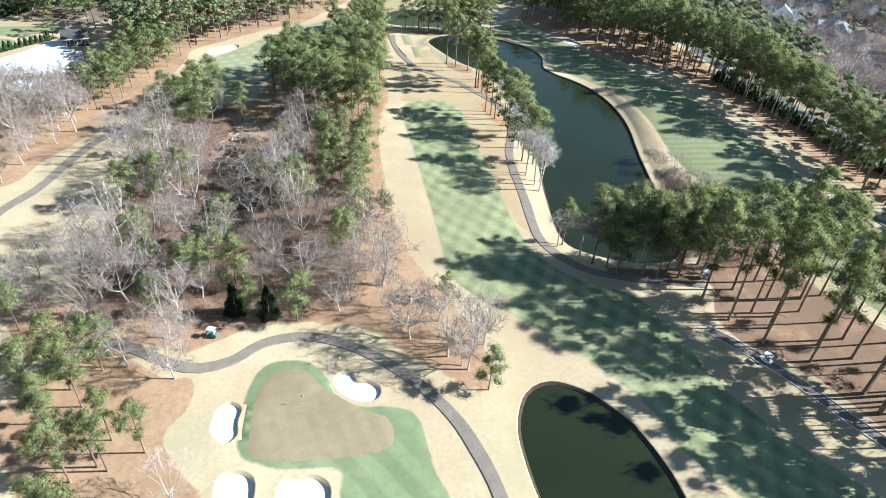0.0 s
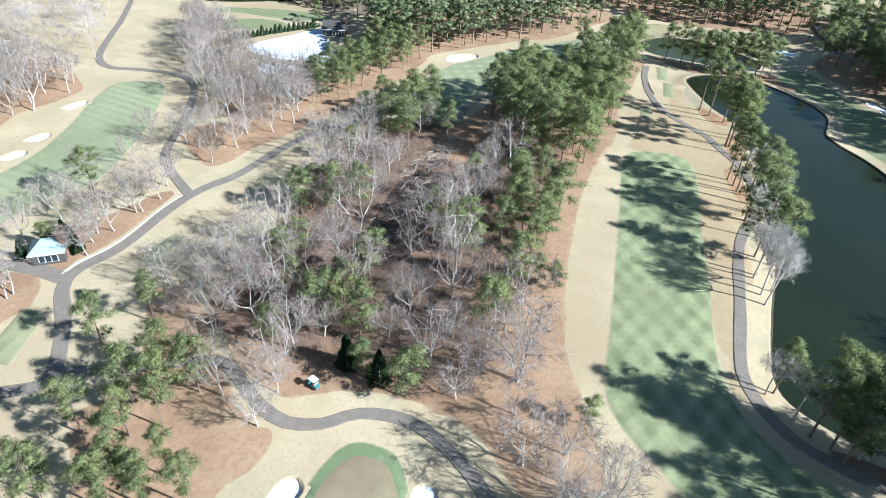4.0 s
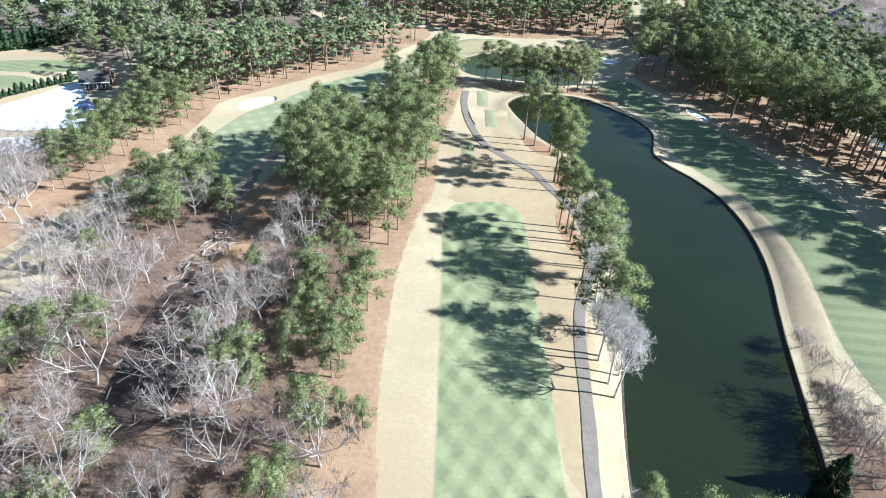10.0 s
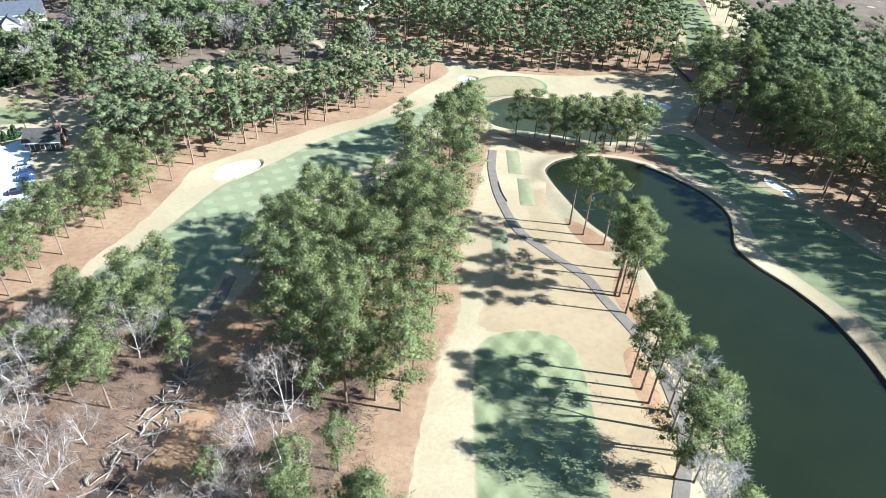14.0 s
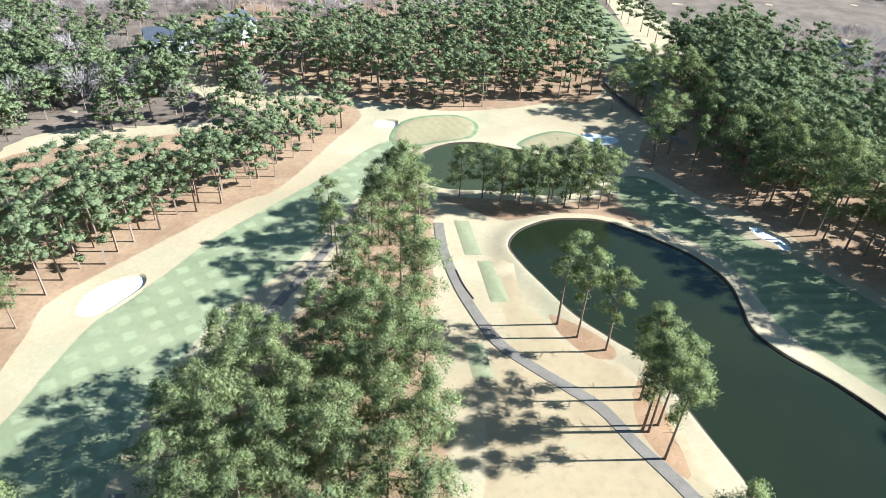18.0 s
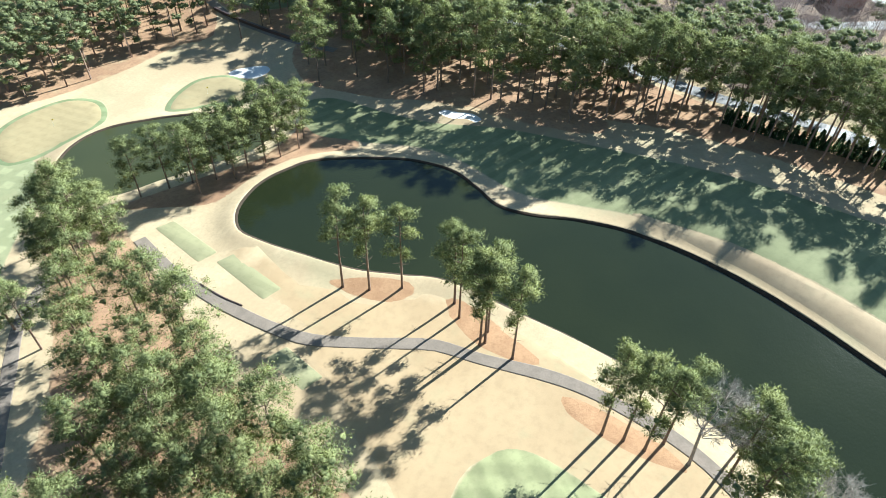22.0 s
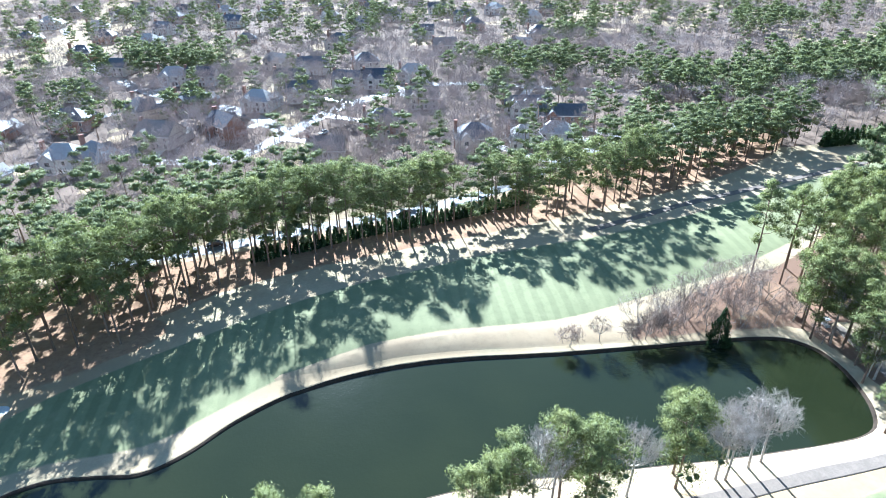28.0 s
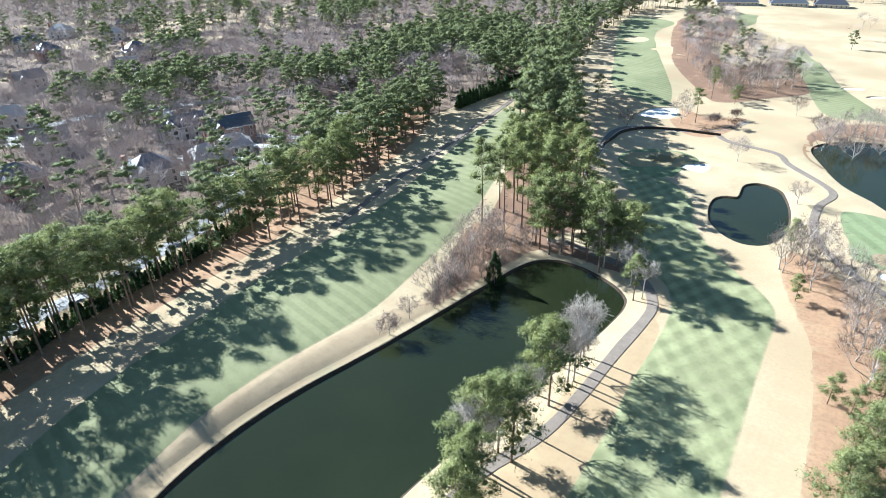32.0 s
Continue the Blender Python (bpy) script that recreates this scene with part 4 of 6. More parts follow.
def bare_shape(seed, height, spread, twigs, width, sides=6, low=0.2):
    """Trunk, limbs and twigs of a leafless broad-leaved tree with a domed crown."""
    rng = random.Random(seed)
    wood, fine = Soup(), Soup()
    fork = height * rng.uniform(low, low + 0.14)
    r0 = 0.012 * height + 0.04
    top = Vector((rng.uniform(-1, 1), rng.uniform(-1, 1), 0)) * 0.5 + Vector((0, 0, fork))
    wood.tube([(0, 0, -0.3), (0.05, 0, 0.5), top * 0.5 + any_way(rng) * 0.1, top], [r0 * 1.4, r0, r0 * 0.88, r0 * 0.8], sides)
    mid_z, half = (fork * 1.15 + height) / 2, (height - fork * 1.15) / 2
    limbs = rng.randint(4, 6)
    for k in range(limbs):
        a = 2 * math.pi * (k + rng.uniform(-0.3, 0.3)) / limbs
        out = spread * (rng.uniform(0.5, 0.9) if k else 0.15)
        end = Vector((math.cos(a) * out, math.sin(a) * out, height * (rng.uniform(0.6, 0.86) if k else 0.93)))
        p1 = top.lerp(end, 0.33) + Vector((math.cos(a), math.sin(a), -0.2)) * out * 0.22 + any_way(rng) * 0.3
        p2 = top.lerp(end, 0.68) + Vector((math.cos(a), math.sin(a), 0)) * out * 0.15 + any_way(rng) * 0.4
        line = [top - Vector((0, 0, 0.25)), p1, p2, end]
        wood.tube(line, [r0 * 0.6, r0 * 0.42, r0 * 0.26, 0.03], 5)
        for j in range(9):
            t = rng.uniform(0.5, 3.0)
            p = line[int(t) if t < 3 else 2].lerp(line[min(3, int(t) + 1)], t - int(t))
            b2 = a + rng.gauss(0, 0.75)
            w = rng.uniform(-0.3, 1.0)
            q = Vector((math.cos(b2) * spread * math.sqrt(max(0.05, 1 - w * w)), math.sin(b2) * spread * math.sqrt(max(0.05, 1 - w * w)), mid_z + half * w))
            q = p.lerp(q, rng.uniform(0.55, 0.95))
            bend = p.lerp(q, 0.5) + any_way(rng) * 0.35 + Vector((0, 0, 0.2))
            wood.tube([p, bend, q], [r0 * 0.24, r0 * 0.14, 0.02], 3)
            for _ in range(6):
                u = rng.uniform(0.25, 1.0)
                s1 = p.lerp(bend, u * 2) if u < 0.5 else bend.lerp(q, u * 2 - 1)
                e1 = s1 + ((q - p).normalized() * 0.6 + any_way(rng) * 0.9 + Vector((0, 0, 0.2))).normalized() * rng.uniform(0.8, 2.0)
                fine.blade(s1, e1 - s1, 0.035, (e1 - s1).orthogonal().normalized())
                for _ in range(twigs):
                    s2 = s1.lerp(e1, rng.uniform(0.2, 1.0))
                    w2 = ((e1 - s1).normalized() * 0.7 + any_way(rng)).normalized()
                    fine.blade(s2, w2 * rng.uniform(0.4, 1.1), width * rng.uniform(0.7, 1.4), w2.orthogonal().normalized())
    return wood, fine


def far_bare_shape(seed, height, spread, limbs=12, sprays=24, thick=0.85):
    """A leafless tree for the distance: stem, forks and sprays of twigs."""
    rng = random.Random(seed)
    wood, fine = Soup(), Soup()
    wood.tube([(0, 0, -0.3), (0.2, 0.1, height * 0.35), (0.3, 0.2, height * 0.75)], [0.11, 0.08, 0.02], 3)
    centre, up = Vector((0.2, 0.1, height * 0.6)), height * 0.4
    for _ in range(limbs):
        d = any_way(rng)
        q = centre + Vector((d.x * spread, d.y * spread, d.z * up)) * rng.uniform(0.5, 0.9)
        p = Vector((0.2, 0.1, height * rng.uniform(0.25, 0.5)))
        fine.blade(p, q - p, 0.05, (q - p).orthogonal().normalized())
        for _ in range(sprays):
            e = (d + any_way(rng) * 0.55).normalized()
            if e.z < -0.3:
                e.z = -e.z
            a = centre + Vector((e.x * spread, e.y * spread, e.z * up)) * rng.uniform(0.4, 0.85)
            w = (e * 0.9 + any_way(rng) * 0.6 + Vector((0, 0, 0.35))).normalized()
            fine.blade(a, w * rng.uniform(1.0, 2.4), rng.uniform(0.035, 0.07) * thick, w.orthogonal().normalized())
    return wood, fine


def cone_shape(seed, height, radius, n, size):
    """A dense narrow evergreen."""
    rng = random.Random(seed)
    wood, leaf = Soup(), Soup()
    wood.tube([(0, 0, -0.2), (0, 0, height * 0.9)], [0.09, 0.02], 5)
    for _ in range(n):
        t = rng.random() ** 1.4
        r = radius * (1 - t) ** 0.75 * rng.uniform(0.55, 1.0) * (1 if t > 0.06 else 0.8)
        a = rng.uniform(0, 6.28)
        r *= 0.8 + 0.16 * math.sin(3 * a + 9 * t + seed) + 0.14 * math.sin(5 * a - 14 * t)
        p = Vector((r * math.cos(a), r * math.sin(a), 0.15 + t * height * (0.93 + 0.07 * math.sin(4 * a + seed))))
        w = (Vector((math.cos(a), math.sin(a), 0.7)) + any_way(rng) * 0.6).normalized()
        leaf.blade(p, w * size, size * 0.45, w.cross(any_way(rng)).normalized(), (Vector((math.cos(a), math.sin(a), 0.5)) + any_way(rng) * 0.5).normalized())
    return wood, leaf


def leaf_mesh(name, soup, material):
    me = mesh_of(name, soup.v, soup.f, material)
    if soup.n:
        me.normals_split_custom_set_from_vertices(soup.n)
    return me


def shapes(makers, mats, names):
    return [(mesh_of(names[0], wood.v, wood.f, mats[0], True), leaf_mesh(names[1], leaf, mats[1])) for wood, leaf in makers]


PINE_HEIGHTS = (21.0, 22.5, 19.0, 23.5, 17.5, 20.0, 14.0, 21.5)
PINES = shapes([pine_shape(11 + k, h, s, c, n, 100, 0.4) for k, (h, s, c, n) in enumerate(zip(PINE_HEIGHTS,
    (4.9, 5.2, 3.8, 4.1, 4.5, 3.3, 3.9, 4.8), (0.4, 0.45, 0.36, 0.52, 0.26, 0.42, 0.12, 0.3), (65, 70, 60, 55, 65, 50, 60, 75)))], (M_BARK, M_PINE), ("trunk", "crown"))
BARES = shapes([bare_shape(31 + k, h, s, 9, 0.014) for k, (h, s) in enumerate(((12.5, 5.8), (14, 6.4), (11, 5.2), (15, 6.2), (9.5, 4.6), (13, 6.9)))], (M_GREYBARK, M_TWIG), ("trunk", "crown"))
M_TWIG_PALE = simple("pale_bare_twigs", (0.56, 0.51, 0.46), (0.43, 0.38, 0.335), 0.7, 0.9, 0.1, 0.0, 0, 0.2)
TALL_BARES = shapes([bare_shape(36 + k, h, s, 15, 0.016, 6, 0.42) for k, (h, s) in enumerate(((18.5, 4.6), (15, 4.4), (13, 4.2)))], (M_GREYBARK, M_TWIG_PALE), ("trunk", "crown"))
HOLLIES = shapes([cone_shape(51 + k, h, r, 5200, 0.3) for k, (h, r) in enumerate(((10, 3.6), (8, 2.6)))], (M_GREYBARK, M_HOLLY), ("trunk", "crown"))
HEDGE = shapes([cone_shape(61 + k, h, r, 620, 0.5) for k, (h, r) in enumerate(((4.6, 1.35), (3.8, 1.25), (5.4, 1.4)))], (M_GREYBARK, M_HEDGE), ("stem", "foliage"))


def tree(kind, meshes, x, y, scale, label, category="tree", group="", wide=1.0):
    z = float(surface(np.array([[x, y]]))[0])
    base = new(kind)
    base.empty_display_size = 0.5
    base.matrix_world = pose(x, y, z, 0, 0, (x * 37.0 + y * 91.0) % 360)
    for me in meshes:
        part(me.name.split(".")[0], me, base).scale = (scale * wide, scale * wide, scale)
    return tagged(base, label, category, group)


def scatter(poly, gap, seed, keep=lambda x, y: True):
    """Plan points in the outline, no two nearer than the gap."""
    rng = random.Random(seed)
    line = np.array(poly, float)
    lo, hi = line.min(0), line.max(0)
    tries = int((hi - lo).prod() / gap ** 2 * 5)
    c = np.array([(rng.uniform(lo[0], hi[0]), rng.uniform(lo[1], hi[1])) for _ in range(tries)])
    c = c[inside(c, line)]
    cells, out = {}, []
    for x, y in c:
        k = (int(x // gap), int(y // gap))
        if all((x - u) ** 2 + (y - v) ** 2 > gap * gap for i in (-1, 0, 1) for j in (-1, 0, 1) for u, v in cells.get((k[0] + i, k[1] + j), ())):
            cells.setdefault(k, []).append((x, y))
            if keep(x, y):
                out.append((float(x), float(y)))
    return out


PINE_LABELS = ("tall pine with a bare trunk and rounded green crown", "pine with a broad clumpy green crown", "slender pine with an uneven crown", "tall pine with a high crown", "bushy pine with low branches",
               "narrow pine with a sunlit crown", "young full pine with branches near the ground", "tall full pine with a deep green crown")
BARE_LABEL = "leafless grey tree with fine pale twigs"


def pine(x, y, height, k, group, wide=1.0):
    return tree("pine_tree", PINES[k], x, y, height / PINE_HEIGHTS[k], PINE_LABELS[k], "tree", group, wide * min(1.25, PINE_HEIGHTS[k] / height) ** 0.5)


def plant_pines(points, seed, group, kinds=(0, 1, 2, 3, 4, 5), lo=16.0, hi=21.0):
    rng = random.Random(seed)
    for x, y in points:
        pine(x, y, rng.uniform(lo, hi), rng.choice(kinds), group)


def plant_bares(points, seed, group, lo=0.8, hi=1.15):
    rng = random.Random(seed)
    for x, y in points:
        tree("bare_tree", rng.choice(BARES), x, y, rng.uniform(lo, hi), BARE_LABEL, "tree", group)


def thicket(name, label, items, kind="mid", lo=0.75, hi=1.08):
    """Many trees too far off to tell apart, as one mesh of trunks and one of crowns."""
    if kind == "mid":
        protos = [pine_shape(70 + k, h, s, c, 36, 42, 0.43, False) for k, (h, s, c) in enumerate(((21, 5.2, 0.3), (19, 5.0, 0.23), (22, 4.7, 0.36), (17, 4.9, 0.17), (22.5, 5.5, 0.32)))]
    elif kind == "belt":
        protos = [pine_shape(170 + k, h, s, c, 36, 42, 0.43, False) for k, (h, s, c) in enumerate(((21, 4.8, 0.3), (19, 4.5, 0.25), (22, 4.2, 0.36), (17, 4.6, 0.16), (22.5, 5.1, 0.34)))]
    elif kind == "grove":
        protos = [pine_shape(270 + k, h, s, c, 32, 36, 0.5, False) for k, (h, s, c) in enumerate(((23, 3.7, 0.46), (21, 3.5, 0.4), (24.5, 3.9, 0.5), (20, 3.3, 0.36)))]
    elif kind == "far":
        protos = [pine_shape(90 + k, h * 0.9, s, c + 0.08, 48, 10, 1.1, False) for k, (h, s, c) in enumerate(((20, 5.2, 0.2), (18, 5.0, 0.15), (21, 4.8, 0.25), (16.5, 4.6, 0.12)))]
    elif kind == "far bare":
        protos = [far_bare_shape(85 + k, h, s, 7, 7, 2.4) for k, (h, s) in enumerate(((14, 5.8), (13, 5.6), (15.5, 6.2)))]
    else:
        protos = [far_bare_shape(80 + k, h, s) for k, (h, s) in enumerate(((14, 5.8), (12.5, 5.6), (15.5, 6.0), (13, 6.4)))]
    # bare woods take the twig colour with the haze mixed in
    mats = (M_TWIG_HAZE, M_TWIG_HAZE) if "bare" in kind else (M_BARK, M_PINE_FAR)
    zs = surface(np.array(items))
    for layer in (0, 1):
        arrays = [(np.array(p[layer].v, float), np.array([tuple(f) for f in p[layer].f]), np.array(p[layer].n, float) if p[layer].n else None) for p in protos]
        vs, fs, ns, base = [], [], [], 0
        rng = random.Random(len(items))
        for (x, y), z in zip(items, zs):
            v, f, n = arrays[rng.randrange(len(arrays))]
            a, s = rng.uniform(0, 6.28), rng.uniform(lo, hi)
            c, d = math.cos(a), math.sin(a)
            vs.append(np.column_stack(((v[:, 0] * c - v[:, 1] * d) * s + x, (v[:, 0] * d + v[:, 1] * c) * s + y, v[:, 2] * s + z)))
            if n is not None:
                ns.append(np.column_stack((n[:, 0] * c - n[:, 1] * d, n[:, 0] * d + n[:, 1] * c, n[:, 2])))
            fs.append(f + base)
            base += len(v)
        me = mesh_of("trunk" if layer == 0 else "crown", np.vstack(vs), np.vstack(fs).tolist(), mats[layer])
        if ns:
            me.normals_split_custom_set_from_vertices(np.vstack(ns).tolist())
        if layer == 0:
            body = tagged(new(name, me), label, "trees", kind="stuff")
        else:
            part("crown", me, body)


def undergrowth(name, label, points, seed, size=1.0, n=14, material=None):
    """Low tangled brush as one mesh."""
    rng = random.Random(seed)
    soup = Soup()
    zs = surface(np.array(points))
    for (x, y), z in zip(points, zs):
        s = size * rng.uniform(0.5, 1.3)
        for _ in range(n):
            d = any_way(rng)
            d.z = abs(d.z) + 0.25
            p = Vector((x, y, z)) + Vector((rng.uniform(-1, 1), rng.uniform(-1, 1), 0)) * s * 0.9
            soup.blade(p, d.normalized() * s * rng.uniform(0.8, 2.0), rng.uniform(0.012, 0.03) * (1 + 0.4 * s), d.orthogonal().normalized())
    return tagged(new(name, mesh_of(name, soup.v, soup.f, material or M_SHRUB)), label, "undergrowth", kind="stuff")


# the middle wood: bare trees round a clearing, pines along its edges, a pine grove to the north
clearing = lambda x, y: -37 < x < (-25 if y < 160 else -18) and 126 < y < 204
north = lambda x, y: y > (185 if x > -15 else 203 if x < -24 else 193)
margin = lambda x, y: (x > -8 and 128 < y < 178 and (x * 11 + y * 7) % 10 < 7) or (x < -42 and y > 158 and (x * 13 + y * 7) % 10 < 5) or (x < -36 and y > 196)
pts = [p for p in scatter(W1, 4.5, 5) if not (p[0] > -3 and 176 < p[1] < 188) and not ((p[0] > -9 or p[0] < -42) and 128 < p[1] < 178 and int(p[0] * 3 + p[1] * 5) % 5 < 2)]
near_n = [p for i, p in enumerate(scatter(W1, 4.8, 55)) if north(*p) and not clearing(*p) and not margin(*p) and p[0] > -30 and (p[1] < 258 or i % 4)]
plant_pines(near_n, 1, "pines of the middle grove", (0, 1, 4, 7, 7), 16.0, 21.0)
plant_pines([p for p in pts if margin(*p) and not clearing(*p)], 2, "pines along the edges of the middle wood", (4, 6, 7, 4), 11.0, 15.0)
rest = [p for p in pts if not (north(*p) and p[0] > -30) and not margin(*p) and not clearing(*p)]
plant_bares([p for i, p in enumerate(rest) if i % 10 and i % 5 in (1, 2, 4) and math.hypot(p[0] + 19, p[1] - 94) > 7], 3, "bare trees of the middle wood", 0.8, 1.2)
plant_pines([p for i, p in enumerate(rest) if i % 10 == 0], 4, "scattered pines of the middle wood", (4, 6), 9.0, 14.0)
undergrowth("undergrowth", "brown leafless brush under the bare trees", scatter(W1, 1.25, 6, lambda x, y: y < 204 and x < 3 and not (-37 < x < -21 and y > 128)), 7, 1.0, 22)
undergrowth("saplings", "thin grey-brown saplings in the middle wood", scatter(W1, 2.3, 61, lambda x, y: y < 204 and x < 0 and not (-36 < x < -22 and y > 126)), 62, 1.7, 14)

pts = scatter(W2, 4.5, 8)
dist = depth_in(np.array(pts), np.array(W2, float))
front = lambda p, d: d < 8 and p[0] > -86 and 176 < p[1] < 300
plant_pines([p for p, d in zip(pts, dist) if front(p, d) and p[1] < 262], 9, "pines along the western fairway", (4, 7, 4, 0), 10.5, 14.5)
mid_pines = [p for p, d in zip(pts, dist) if not front(p, d) or p[1] >= 262]
street = spline([(190, 400), (172, 340), (163, 300), (158.5, 275), (158, 250), (159, 215), (161, 180), (165, 160), (172, 138), (184, 118), (196, 92), (206, 60), (220, 20)], False, 4.0)
off_street = lambda p: np.linalg.norm(street - np.array(p), axis=1).min() > 5.0
pts = [p for p in scatter(W4, 3.9, 10) if off_street(p)]
dist = depth_in(np.array(pts), np.array(W4, float))
front = lambda p, d: d < 4.2 and p[0] < 160 and 100 < p[1] < 300
plant_pines([p for p, d in zip(pts, dist) if front(p, d) and p[1] < 195], 12, "pines along the eastern fairway", (0, 1, 7, 4), 20.0, 24.0)
plant_pines([p for p, d in zip(pts, dist) if front(p, d) and p[1] >= 195], 12, "tall pines along the eastern fairway", (0, 1, 3, 7), 23.0, 28.0)
east_pines = [p for i, (p, d) in enumerate(zip(pts, dist)) if not front(p, d) and p[1] >= 195 and (p[0] < 158 or i % 2) and (p[1] < 262 or p[1] > 296 or i % 7 < 4) and not (p[0] < 150 and abs(p[1] - 274 + 0.08 * (p[0] - 104)) < 4.5)]
low_pines = [p for i, (p, d) in enumerate(zip(pts, dist)) if not front(p, d) and p[1] < 195 and (i % 5 < 4 if p[0] < 157 else i % 3)]
plant_pines(scatter([(30, 304), (38, 296), (46, 294), (66, 293), (72, 296), (66, 301.5), (46, 302.5)], 4.0, 13), 14, "pines between the two ponds", (0, 1, 4, 7), 15.0, 18.5)
pts = scatter(W5, 5.5, 15)
grove_pines = scatter(W5, 4.0, 115, lambda x, y: y < 66)
plant_pines([p for p in pts if 66 <= p[1] < 104 and p[0] > 97], 16, "pines of the pond-side grove", (3, 5, 2, 0), 22.0, 26.5)
plant_pines(scatter([(72.5, 97), (78, 96.5), (84, 100.5), (97, 99), (97, 86), (98, 70), (91, 66), (85, 75), (77, 84), (73, 90)], 4.6, 125), 126, "pines at the bend of the cart path", (3, 5, 2, 3), 24.0, 28.5)
plant_bares(scatter([(94, 130), (90, 146), (87.5, 138), (84.5, 121), (82, 110), (92, 104), (98, 111)], 4.2, 29) + [p for p in pts if p[1] >= 104], 17, "bare trees at the end of the pond", 0.6, 0.85)
plant_pines(scatter([(54, 109), (58, 104.8), (69, 102.6), (80, 101), (84, 104), (82, 108.5), (78, 108.4), (70, 107.6), (61, 109.8)], 2.8, 25), 26, "pines along the southern pond bank", (4, 7, 0), 18.0, 23.0)
undergrowth("bank_brush", "grey-brown leafless brush on the pond bank", scatter([(94, 132), (89.5, 149), (87, 140), (84, 122), (81, 109), (90, 104), (97, 112)], 1.6, 27), 28, 1.0, 12, M_TWIG_PALE)
north_pines = [p for p in scatter(W6, 5.5, 18) if p[0] < 8 or int(p[0] * 3 + p[1]) % 7]
for x, y, h, k in ((-42.3, 61.6, 14, 2), (-39.2, 63.9, 13, 5), (-37.5, 63, 13, 5), (-32.8, 65.8, 12, 2), (-38.4, 68.7, 12, 5), (-52.8, 78.6, 13, 4), (-49, 73, 12, 2), (-46, 68, 13, 2), (-42.4, 55, 11, 6), (-39, 52, 11, 6), (-48, 80, 13, 4),
                   (-67, 88, 12, 4), (-56, 71, 13, 2), (-45, 76, 12, 5), (-62, 96, 12, 2), (-53, 60, 13, 4)):
    pine(x, y, h, k, "pines beside the southern green")

plant_pines(scatter([(106, 352), (105, 385), (111, 374), (125, 366), (126, 354)], 6.5, 19), 20, "pines beside the northern ditch", (0, 1, 7), 17.0, 21.0)

# far woods
thicket("pine_wood", "dense pine wood with reddish trunks and dark green crowns", mid_pines, "mid", 0.78, 1.0)
thicket("northern_pine_wood", "open wood of tall slender pines on red straw", north_pines, "mid", 0.88, 1.1)
thicket("eastern_pine_wood", "dense tall pine wood along the eastern holes", east_pines, "belt", 0.95, 1.18)
thicket("southern_pine_grove", "airy pine grove beside the cart path", grove_pines, "grove", 1.12, 1.36)
thicket("street_pine_wood", "row of pines along the street", low_pines, "belt", 0.86, 1.04)
NW = [(-20, 362), (-62, 356), (-98, 348), (-112, 300), (-165, 320), (-240, 300), (-420, 330), (-420, 640), (-62, 640), (-62, 420)]
lawn = lambda x, y: not (-100 < x < -36 and 345 + (x + 100) * 0.55 < y < 362 + (x + 100) * 0.55)
nw_home = np.array([(-74, 437), (-76, 424), (-51, 457), (-62, 448), (-188, 391), (-176, 372)], float)
pts = scatter(NW, 7.4, 31, lambda x, y: lawn(x, y) and np.hypot(nw_home[:, 0] - x, nw_home[:, 1] - y).min() > 22)
pts += scatter([(-30, 372), (-62, 358), (-98, 350), (-140, 320), (-160, 330), (-150, 420), (-90, 418), (-62, 396)], 5.6, 56, lambda x, y: lawn(x, y) and np.hypot(nw_home[:, 0] - x, nw_home[:, 1] - y).min() > 18)
thicket("north_west_wood", "far mixed pine wood with a few gaps", [p for i, p in enumerate(pts) if i % 5 and not (p[0] > -140 and p[1] > 470)], "far", 0.7, 1.0)
thicket("north_west_bare_wood", "far grey leafless wood", [p for i, p in enumerate(pts) if i % 5 == 0 or (p[0] > -140 and p[1] > 470)] + scatter([(-62, 478), (-20, 468), (20, 466), (104, 480), (104, 640), (-62, 640)], 6.2, 54), "bare", 0.9, 1.2)
thicket("north_wood", "far pine wood beyond the northern fairway", scatter([(142, 400), (150, 560), (240, 640), (60, 640), (60, 560), (104, 560), (142, 545)], 7.0, 32), "far")
HOME = [(170, 20), (178, 120), (176, 220), (180, 330), (160, 420), (180, 560), (420, 560), (760, 480), (900, 150), (860, -300), (560, -520), (260, -420), (200, -300), (200, -150), (172, -60)]

# ---- houses ----
M_BRICK = simple("red_brick_wall", (0.33, 0.19, 0.14), (0.26, 0.145, 0.11), 1.2, 0.9, 0.2, 0.2)
M_TANBRICK = simple("tan_brick_wall", (0.66, 0.6, 0.52), (0.58, 0.52, 0.45), 1.2, 0.9, 0.2, 0.2)
M_SIDING = simple("white_siding", (0.75, 0.74, 0.71), (0.66, 0.65, 0.62), 0.8, 0.7, 0.3)
M_GREYSIDE = simple("grey_siding", (0.56, 0.56, 0.56), (0.48, 0.48, 0.485), 0.8, 0.7, 0.3)
M_SHINGLE = simple("dark_shingles", (0.125, 0.13, 0.15), (0.09, 0.095, 0.112), 0.9, 0.5, 0.55, 0.3, 0, 0.3)
M_SHINGLE_B = simple("brown_shingles", (0.31, 0.27, 0.24), (0.23, 0.2, 0.18), 0.9, 0.5, 0.5, 0.3, 0, 0.25)
M_SHINGLE_P = simple("pale_shingles", (0.5, 0.49, 0.47), (0.42, 0.41, 0.4), 0.9, 0.55, 0.5, 0.3)
M_TRIM = simple("white_trim", (0.8, 0.79, 0.77), (0.74, 0.73, 0.71), 2.0, 0.6, 0.4)
M_DARKSIDE = simple("dark_stained_boards", (0.12, 0.11, 0.095), (0.08, 0.073, 0.065), 1.5, 0.85, 0.2, 0.2)
